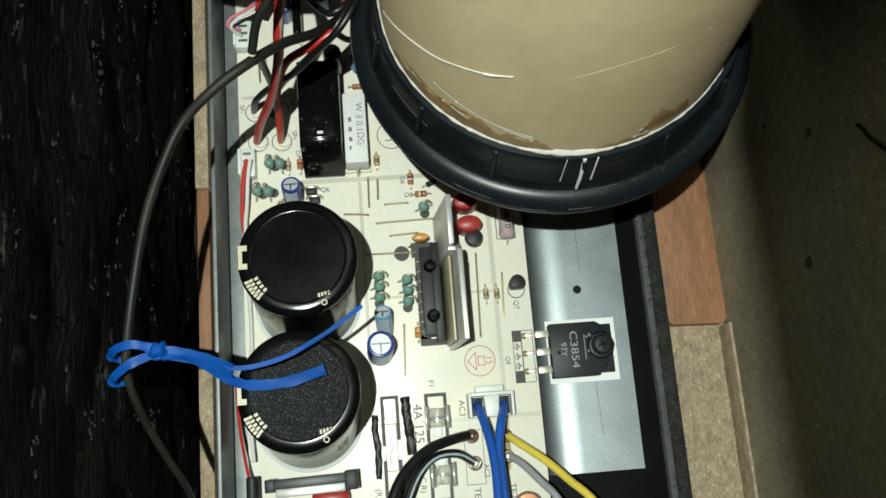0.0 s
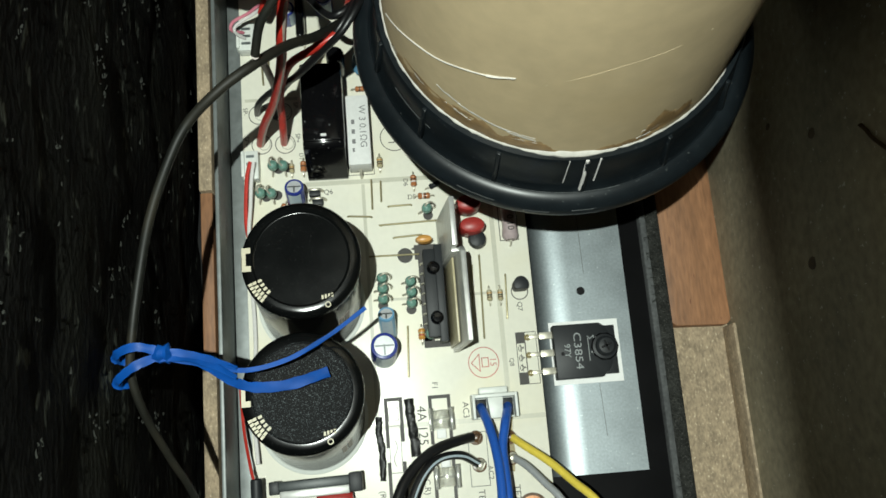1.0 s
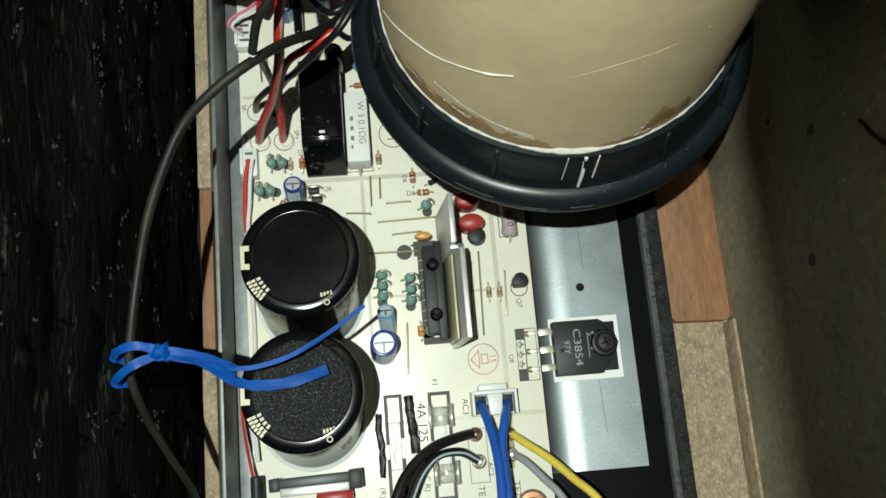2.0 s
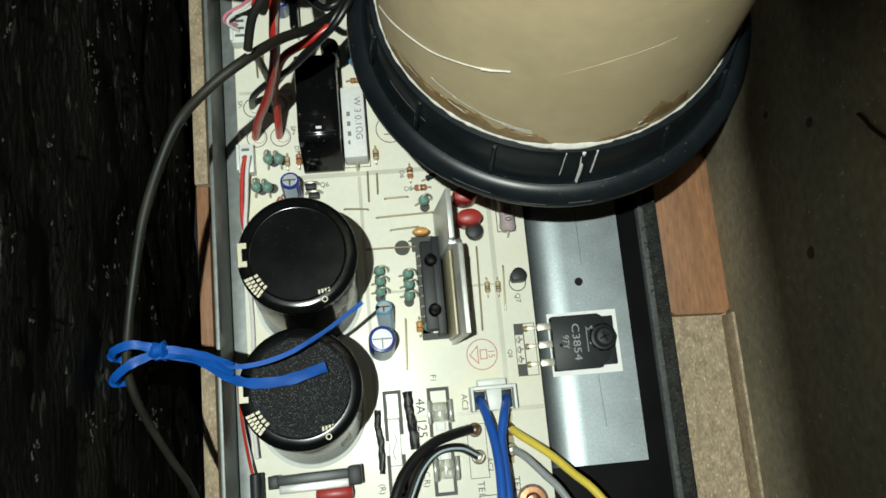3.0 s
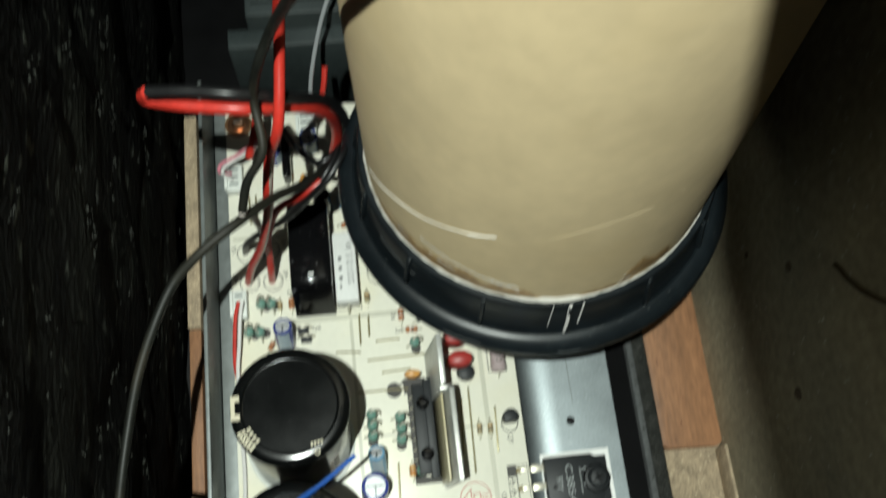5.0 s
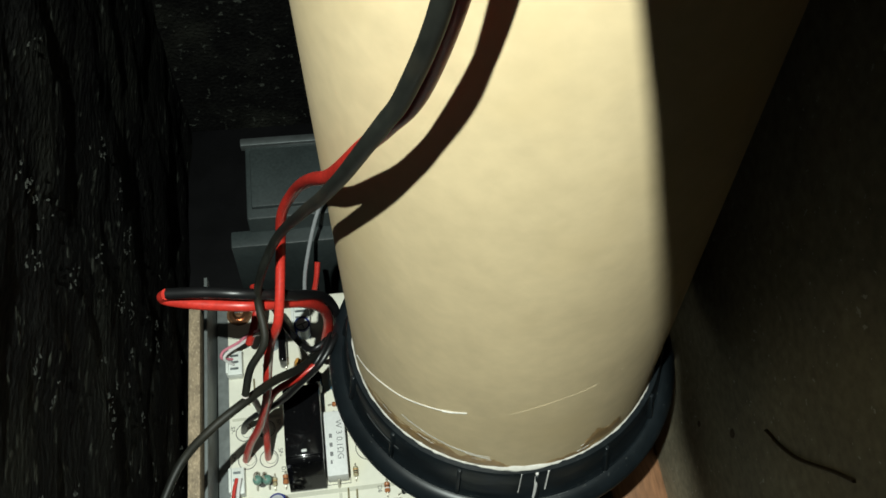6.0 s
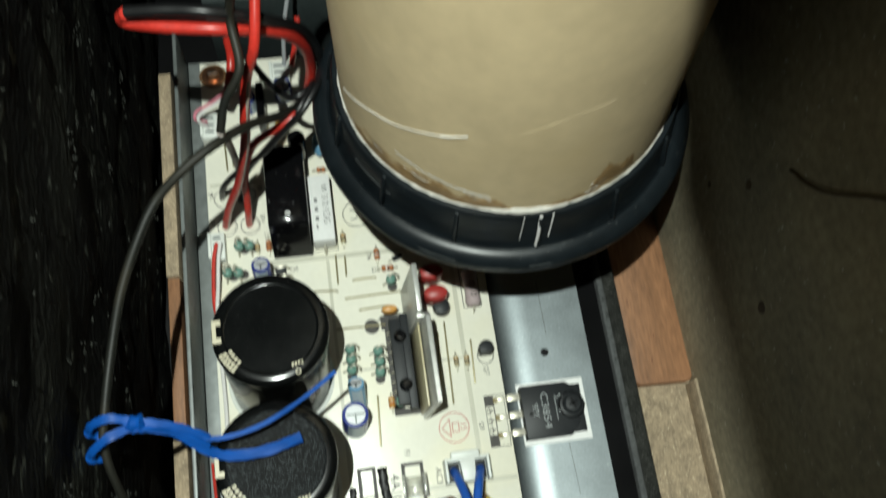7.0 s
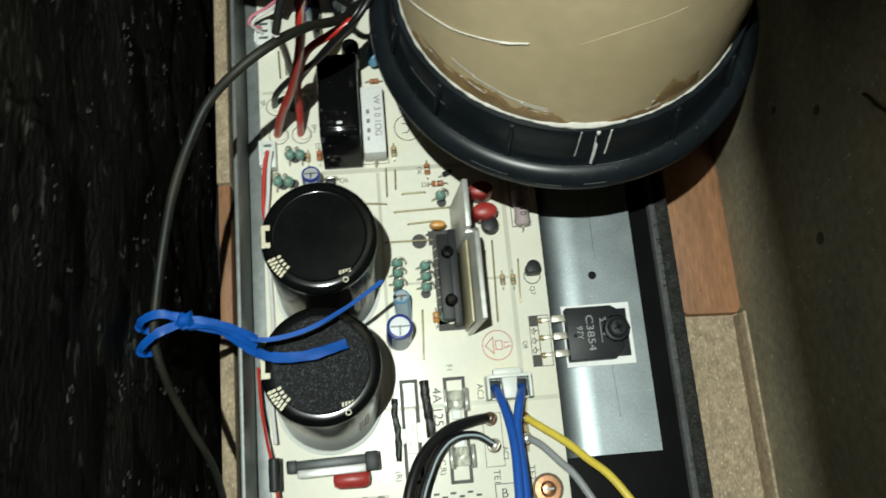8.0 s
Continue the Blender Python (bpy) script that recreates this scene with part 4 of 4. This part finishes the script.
knot = lathe([(0, -2.3), (1.1, -1.9), (1.9, -0.8), (1.7, 0.2), (2.0, 1.0), (1.1, 2.0), (0, 2.3)], 16, None, (0, 0, 0), "x")
for v in knot.verts:
    v.co *= 1 + 0.45 * noise.noise(v.co * 0.55)
bmesh.ops.translate(knot, vec=(4.0, -0.4, 8.0), verts=knot.verts)
part("knot", knot, W_TIE, tie)
part("wrap", ribbon(tie_at([(-77.4, 1.4, 63.0), (-81.3, 2.3, 64.0), (-85.2, 1.6, 62.5), (-87.0, 0.6, 59.5), (-85.8, 0.4, 56.5), (-81.4, -0.6, 56.0)]), 0.95, 5.0, 1.0), W_TIE, tie)
part("wrap", ribbon(tie_at([(-77.4, 0.0, 62.5), (-81.8, -1.9, 63.6), (-85.9, -4.2, 61.0), (-86.6, -5.0, 58.0), (-85.0, -4.6, 55.4)]), 0.95, 6.0, 1.1), W_TIE, tie)

RED_A = [(-61.8, 70.8, -0.5), (-60, 71.1, 8), (-57.9, 71.3, 16), (-53.8, 70.8, 30), (-50.2, 70.9, 46), (-48.3, 72.2, 56), (-47.5, 73.9, 63), (-45.4, 77.8, 74), (-41.7, 78.6, 88), (-39.4, 91.6, 100), (-37.7, 92.7, 114), (-33.4, 87, 132), (-29.2, 72, 157), (-25.2, 59, 176.4), (-20.6, 49.8, 195.4), (-17.2, 46.9, 203.6), (-13.5, 45.7, 211.2), (-10.2, 43, 230), (-8.2, 42.5, 250), (-7, 42.5, 273), (-6, 43, 304)]
red_lead = thing("wire", (0, 0, 0), "red speaker wire with a grey stripe rising past the tube", "wire", "speaker wires")
part("insulation", sweep(RED_A, 1.25, 12, 8), W_RED, red_lead)
part("stripe", sweep(RED_A[:8], 0.5, 8, 8, 1, None, (-0.72, 0.45)), LEAD, red_lead, "faded grey stripe")
GRY_A = [(-55.2, 81.6, -0.5), (-54.6, 79.8, 12), (-53.8, 77.5, 26), (-52.7, 70.9, 54), (-52.3, 64.1, 74), (-50.1, 68.7, 80), (-45.6, 73.5, 86), (-46.3, 82.4, 92), (-44.1, 84.4, 102), (-38.9, 85.2, 116), (-31.3, 68, 152), (-27.3, 58, 171.4), (-23.7, 51.6, 186.2), (-20.7, 47.4, 198), (-18.0, 45.2, 206.4), (-15.7, 44, 213), (-12.6, 41, 230), (-10.8, 40.5, 250), (-9.8, 40.5, 273), (-9, 41, 304)]
grey_lead = thing("wire", (0, 0, 0), "grey-black speaker wire rising from the board past the tube", "wire", "speaker wires")
part("insulation", sweep(GRY_A[:3:-1], 1.35, 12, 8, thin=1.0), W_OLD, grey_lead)
part("bared_lead", sweep(GRY_A[:5], 0.97, 12, 8), LEAD, grey_lead, "faded grey lower end")
cord([(-54.6, 70.6, -0.5), (-53.8, 71, 8), (-53.2, 72.7, 15), (-52, 74.9, 28), (-48.2, 77.2, 40), (-41.7, 78.4, 46), (-34.8, 81.5, 48.5), (-31.2, 88.0, 47), (-29.4, 93, 41), (-28.9, 95, 33)], 1.1, W_RED, "red speaker wire crossing the black relay", group="speaker wires")
cord([(-62.4, 80.6, -0.5), (-60.5, 79.5, 10), (-55.1, 78, 22), (-46.6, 76, 36), (-39.7, 77.1, 46), (-33.4, 79.6, 53), (-28.6, 86.5, 54), (-27.0, 93, 46), (-27, 95, 33)], 0.95, W_BLACK, "black speaker wire crossing the black relay", group="speaker wires")
cord([(-57, 79, -0.5), (-53.3, 81, 14), (-45, 77.9, 36), (-36.9, 80.2, 47), (-32.2, 85.2, 50), (-29.8, 92, 46), (-29.8, 95.5, 33)], 0.85, W_BLACK, "black wire in the bundle beside the flange", group="bundled wires")
cord([(-48.2, 111.5, 30), (-42.3, 96.8, 40), (-37.0, 88.5, 45), (-33.5, 88.0, 47), (-30.8, 91, 45), (-30.0, 95, 33)], 0.95, W_BLACK, "black wire in the bundle beside the flange", group="bundled wires")
cord([(-31.7, 94.6, 36), (-30, 94.6, 50), (-31.4, 91.2, 66), (-36.9, 87, 79), (-47.8, 82.6, 88), (-60.2, 84.3, 88), (-68.8, 86.8, 87), (-70.7, 87.5, 88), (-69.1, 86.6, 91)], 1.5, W_RED, "bright red wire looping out past the rail", group="loop wires")
cord([(-68.8, 86.2, 92), (-59, 84.5, 94), (-49.3, 83, 94), (-38.9, 85.7, 86), (-30.4, 93.5, 68), (-27.4, 97, 48), (-27.7, 94.4, 34)], 1.45, W_BLACK, "black wire looping out past the rail", group="loop wires")
cord([(-5.4, -21.4, 2.5), (-10, -22.2, 6), (-17, -24.4, 10.5), (-23, -29, 14), (-27, -35, 17), (-30, -45, 19), (-33, -70, 22)], 1.45, W_BLACK, "thick black cable with faint pale print", "cable", name="cable")
PRINTED = glide([(-10, -22.2, 7.4), (-17, -24.4, 11.9), (-23, -29, 15.4), (-27, -35, 18.4)], 5)
for p, q in zip(PRINTED[1::2], PRINTED[2::2]):
    tagged(part("cable_print", sweep([p, (p + q) / 2, q], 0.28, 6, 2, 0.3), W_GREY), "faint pale printed dash on the black cable", "print", "dashes on the cable")
STR = [(-4.2, -28.8, 2.4), (-9, -26.2, 6), (-15, -26.4, 9.5), (-19.5, -29.4, 12.5), (-23, -35, 14.5), (-26.5, -45, 16.5), (-30, -70, 19)]
striped = thing("striped_wire", (0, 0, 0), "black wire with a pale grey stripe", "wire")
part("insulation", sweep(STR, 1.15, 12), W_BLACK, striped)
part("stripe", sweep(STR, 0.4, 8, 8, 1, None, (0.1, 0.9)), STRIPE, striped)
cord([(6.2, -22.4, 2.6), (9, -25, 6), (15, -30, 10), (20, -35.4, 14), (25.5, -41.5, 18), (34, -56, 22)], 1.12, W_YELLOW, "yellow wire soldered to the board", group="mains wires")
cord([(6.2, -28.0, 2.6), (9, -30.4, 6), (13, -35.2, 9), (17.4, -41, 12), (26, -58, 16)], 1.05, W_GREY, "grey wire soldered to the board", group="mains wires")
cord([(-2.2, -13.4, 4.4), (-2, -15, 8), (-1.2, -19, 12), (-0.4, -25, 16), (-0.2, -32, 20), (-0.8, -42, 24), (-2, -65, 30)], 1.3, W_BLUE, "blue wire from the white connector", group="connector wires")
cord([(5.4, -13.6, 4.4), (4.6, -15.4, 8), (3.2, -19, 12), (1.7, -25, 14.5), (1.5, -32, 17.5), (1.2, -42, 21.5), (0, -65, 28)], 1.3, W_BLUE, "blue wire from the white connector", group="connector wires")
cord([(-64, 63, 6.5), (-65.2, 59, 5.5), (-66, 52, 4), (-66.4, 45, 2.2), (-66.0, 41, 0.5)], 0.6, W_RED, "thin red wire along the board edge", group="thin wires", n=8)
cord([(-63, 63, 6.5), (-64, 58, 5.2), (-64.8, 50, 3.6), (-65.6, 42, 2.6), (-65.4, 28, 1.6), (-65, 10, 1.2), (-66, -8, 2), (-65, -24, 4)], 0.6, W_WHITE, "thin white wire along the board edge", group="thin wires", n=8)
lead = thing("sleeved_wire", (-66, -28, 6), "thin red wire with a black heat-shrink sleeve", "wire")
part("wire", sweep([(-3.4, 26, -3), (-2.6, 14, -2), (-0.9, 4, 0), (0, 0, 0.6)], 0.45, 8), W_RED, lead)
part("sleeve", lathe([(1.3, -4.5), (1.6, -4.2), (1.6, 4.2), (1.3, 4.5)], 14, None, (0.8, -4.4, 1.0), "y"), EPOXY, lead)
part("wire", sweep([(1.2, -8, 1), (2.0, -14, 1), (3.5, -24, 1)], 0.45, 8), W_RED, lead)
cord([(-53.5, 106, 22), (-57, 108, 16), (-61, 107.6, 12), (-66, 105.6, 10), (-67, 104, 8.5), (-64.6, 103.4, 5)], 0.5, W_WHITE, "thin white wire into a white socket", group="thin wires", n=8)
cord([(-53.5, 107, 22.6), (-57.5, 109, 16.4), (-62, 108, 12.4), (-67, 106.4, 10.4), (-68, 104.6, 8.6), (-65, 105.4, 5)], 0.5, W_PINK, "thin pink wire into a white socket", group="thin wires", n=8)
cord([(-58, 106.6, 14), (-55.5, 110, 20), (-54, 116, 24), (-55, 124, 22)], 1.3, W_RED, "red sleeve over thin wires near the sockets", "sleeve")
cord([(-39, 124, 4), (-37, 134, 16), (-30, 150, 30), (-18, 165, 40)], 0.7, W_GREY, "thin grey wire running to the dark housing", group="far wires", n=8)
cord([(-36.5, 124, 4), (-34, 131, 10), (-33, 136, 14)], 1.0, W_RED, "short red wire end near the dark housing", group="far wires", n=8)

# dark housing behind the board
box = thing("transformer_housing", (-40, 172, -9), "dark painted metal housing behind the board", "housing")
part("case", slab(-17, 30, -18, 16, -26, 27, 0.8), DARKBOX, box)
part("rim", slab(-18.5, 31, 14, 17.5, 25.5, 29, 0.5), STEEL, box)
part("foot_flange", slab(-24, 34, -24, -17, -26, 18, 0.5), DARKBOX, box)
part("lid", slab(-15, 28, -14, 12, 27, 29, 0.5), DARKBOX, box)

# ---- port tube ----
PORT_AT, PORT_TILT = (20.0, 77.8, 51.9), Vector((-0.051, 0.078, 1.0))
port = thing("port_tube", PORT_AT, "brown cardboard port tube in a black plastic flange", "port tube")
port.rotation_mode = "QUATERNION"
port.rotation_quaternion = Vector((0, 0, 1)).rotation_difference(PORT_TILT)
TUBE_R = 42.45


def on_tube(angle, h, out=0.0):
    a = radians(angle)
    return ((TUBE_R + out) * math.cos(a), (TUBE_R + out) * math.sin(a), h)


part("tube", lathe([(40.0, 6), (TUBE_R, 6), (TUBE_R, 248), (40.0, 248), (40.0, 6)], 128), CARD, port, "smooth kraft cardboard tube")
flange = part("flange", lathe([(42.35, 17.2), (42.6, 18.0), (44.0, 18.0), (44.5, 17.0), (44.9, 11.5), (45.5, 6.6), (46.2, 5.0), (46.7, 5.4), (47.7, 5.3), (49.0, 4.5), (50.3, 3.2), (50.8, 1.8), (50.6, 0.3), (49.8, 0.0), (40.0, 0.0), (40.0, 6.0), (42.35, 6.0), (42.35, 17.2)], 144), FLANGE, port, "moulded black plastic flange")
for k in range(14):
    a = 245.2 + 360 / 14 * k
    rib = prism([(44.0, 17.4), (45.0, 17.4), (47.0, 6.0), (46.6, 5.0), (44.8, 5.0)], -0.5, 0.5, 0.12)
    bmesh.ops.rotate(rib, matrix=Matrix.Rotation(radians(90), 3, "X"), verts=rib.verts)
    bmesh.ops.rotate(rib, matrix=Matrix.Rotation(radians(a), 3, "Z"), verts=rib.verts)
    part("rib", rib, FLANGE, flange)
# white glue bead round the joint, uneven
bead_line, ring = bmesh.new(), []
for k in range(240):
    a = k * 1.5
    w = 0.18 + 0.45 * abs(noise.noise(Vector((a * 0.16, 1.7, 0)))) + 0.25 * abs(noise.noise(Vector((a * 0.6, 3.7, 0)))) + (0.5 * max(0.0, math.sin((a - 250) * math.pi / 30)) if 250 < a < 280 else 0.0)
    h = 18.2 + 0.5 * noise.noise(Vector((a * 0.2, 5, 0)))
    ring.append([bead_line.verts.new(on_tube(a, h + w * u, w * v)) for u, v in ((-0.8, 0.3), (-0.5, 1.0), (0.3, 1.0), (1.0, 0.5), (1.3, 0.0))])
for p, q in zip(ring, ring[1:] + ring[:1]):
    for j in range(4):
        bead_line.faces.new((p[j], q[j], q[j + 1], p[j + 1]))
part("glue_bead", bead_line, GLUE, port, "uneven white glue bead")
part("glue_strand", sweep([on_tube(a, h, 0.1) for a, h in ((194, 29), (204, 34), (214, 38), (222.5, 40.4), (230, 43), (239, 45.8), (246, 48.2))], 0.2, 8, 8, 0.7), GLUE, port, "thin strand of white glue")
part("glue_strand", sweep([on_tube(a, h, 0.05) for a, h in ((238.5, 45.7), (241, 46.5), (243, 47.3), (245, 48.1), (246.4, 48.5))], 0.42, 8, 6, 0.45, thin=0.2), GLUE, port)
part("glue_strand", sweep([on_tube(a, h, 0.0) for a, h in ((254, 48.2), (263, 52.8), (272.3, 56.6), (283, 59), (294, 61))], 0.05, 6, 8, 0.8), SCORE, port, "faint scored line")


def patch(a0, a1, low, high, seed, out=0.12):
    """A thin ragged skin of dried glue on the tube."""
    bm, n = bmesh.new(), 90
    rows = []
    for k in range(n + 1):
        a, u = a0 + (a1 - a0) * k / n, k / n
        fade = math.sin(math.pi * min(1.0, max(0.0, u))) ** 0.4
        top = low + (high - low) * fade * (0.7 + 0.45 * noise.noise(Vector((a * 0.17, seed, 0))) + 0.2 * noise.noise(Vector((a * 0.9, seed, 5))))
        rows.append([bm.verts.new(on_tube(a, low + (top - low) * j / 3, out if 0 < j < 3 else 0.01)) for j in range(4)])
    for p, q in zip(rows, rows[1:]):
        for j in range(3):
            bm.faces.new((p[j], q[j], q[j + 1], p[j + 1]))
    return bm


part("glue_stain", patch(196, 264, 18.0, 26.5, 2.0), AMBER, port, "dried amber glue")
part("glue_stain", patch(287, 304, 21.0, 32.0, 7.0), AMBER, port, "dried amber glue")
part("glue_stain", patch(272, 292, 18.0, 22.0, 9.0), AMBER, port, "dried amber glue")
# smears brushed round the joint while the glue was wet
def smear_skin(a0, span, h, wide, rise, seed):
    bm, rows, n = bmesh.new(), [], 24
    for k in range(n + 1):
        u = k / n
        mid = h + rise * span * u + 0.35 * noise.noise(Vector((a0 * 0.3 + u * 3, seed, 0)))
        w = wide * math.sin(math.pi * u) ** 0.6 * (0.65 + 0.6 * noise.noise(Vector((u * 9, seed, 3)))) + 0.01
        rows.append([bm.verts.new(on_tube(a0 + span * u, mid + w * v, o)) for v, o in ((-1, 0.02), (-0.3, 0.10), (0.4, 0.09), (1, 0.02))])
    for p, q in zip(rows, rows[1:]):
        for j in range(3):
            bm.faces.new((p[j], q[j], q[j + 1], p[j + 1]))
    return bm


for k in range(26):
    a = random.uniform(198, 258) if k % 4 else random.uniform(284, 300)
    h = 19.5 + random.random() ** 1.4 * 8.0
    rise = random.uniform(-0.12, 0.0) if a < 270 else random.uniform(0.1, 0.35)
    part("glue_smear", smear_skin(a, random.uniform(4, 13), h, random.uniform(0.15, 0.4) if k % 3 == 0 else random.uniform(0.4, 1.0), rise, k * 1.7), GLUE if k % 3 == 0 else AMBER, port, "brushed smear of dried glue")
for a, h, span in ((222, 28.8, 9), (230, 27.4, 13), (239, 26.0, 8), (246, 24.6, 9)):
    part("glue_smear", smear_skin(a, span, h, 0.55, -0.14, a), GLUE, port, "smear of white glue")
# pale scuffs along the flange lip
for a0, a1, r, z in ((226, 241, 46.9, 5.5), (243, 262, 46.9, 5.5), (263, 282, 46.9, 5.5), (205, 222, 45.0, 11), (236, 247, 50.4, 3.3), (268, 274, 50.5, 3.0), (255, 262, 50.7, 2.4)):
    pts = [((r + 0.12 * noise.noise(Vector((a, z, 2)))) * math.cos(radians(a)), r * math.sin(radians(a)), z + 0.25 * noise.noise(Vector((a * 0.7, 1, z)))) for a in [a0 + (a1 - a0) * k / 8 for k in range(9)]]
    part("scuff", sweep(pts, 0.13, 6, 3), SCUFF, flange, "pale worn scuff")
# glue runs down the flange ribs
for a, w, low, out in ((265.8, 0.12, 8.5, 0.1), (270.9, 0.42, 6.4, 0.75), (274.8, 0.2, 8.5, 0.1)):
    p = [(44.2, 17.9), (44.7 + out * 0.3, 15.2), (44.9 + out, 12.4), (45.3 + out + 0.16 * (9 - low), low)]
    pts = [(r * math.cos(radians(a - d)), r * math.sin(radians(a - d)), z) for (r, z), d in zip(p, (0, 0.3, 0.4, 0.7))]
    part("glue_run", sweep(pts, w, 8, 5), W_WHITE, port, "white glue run")
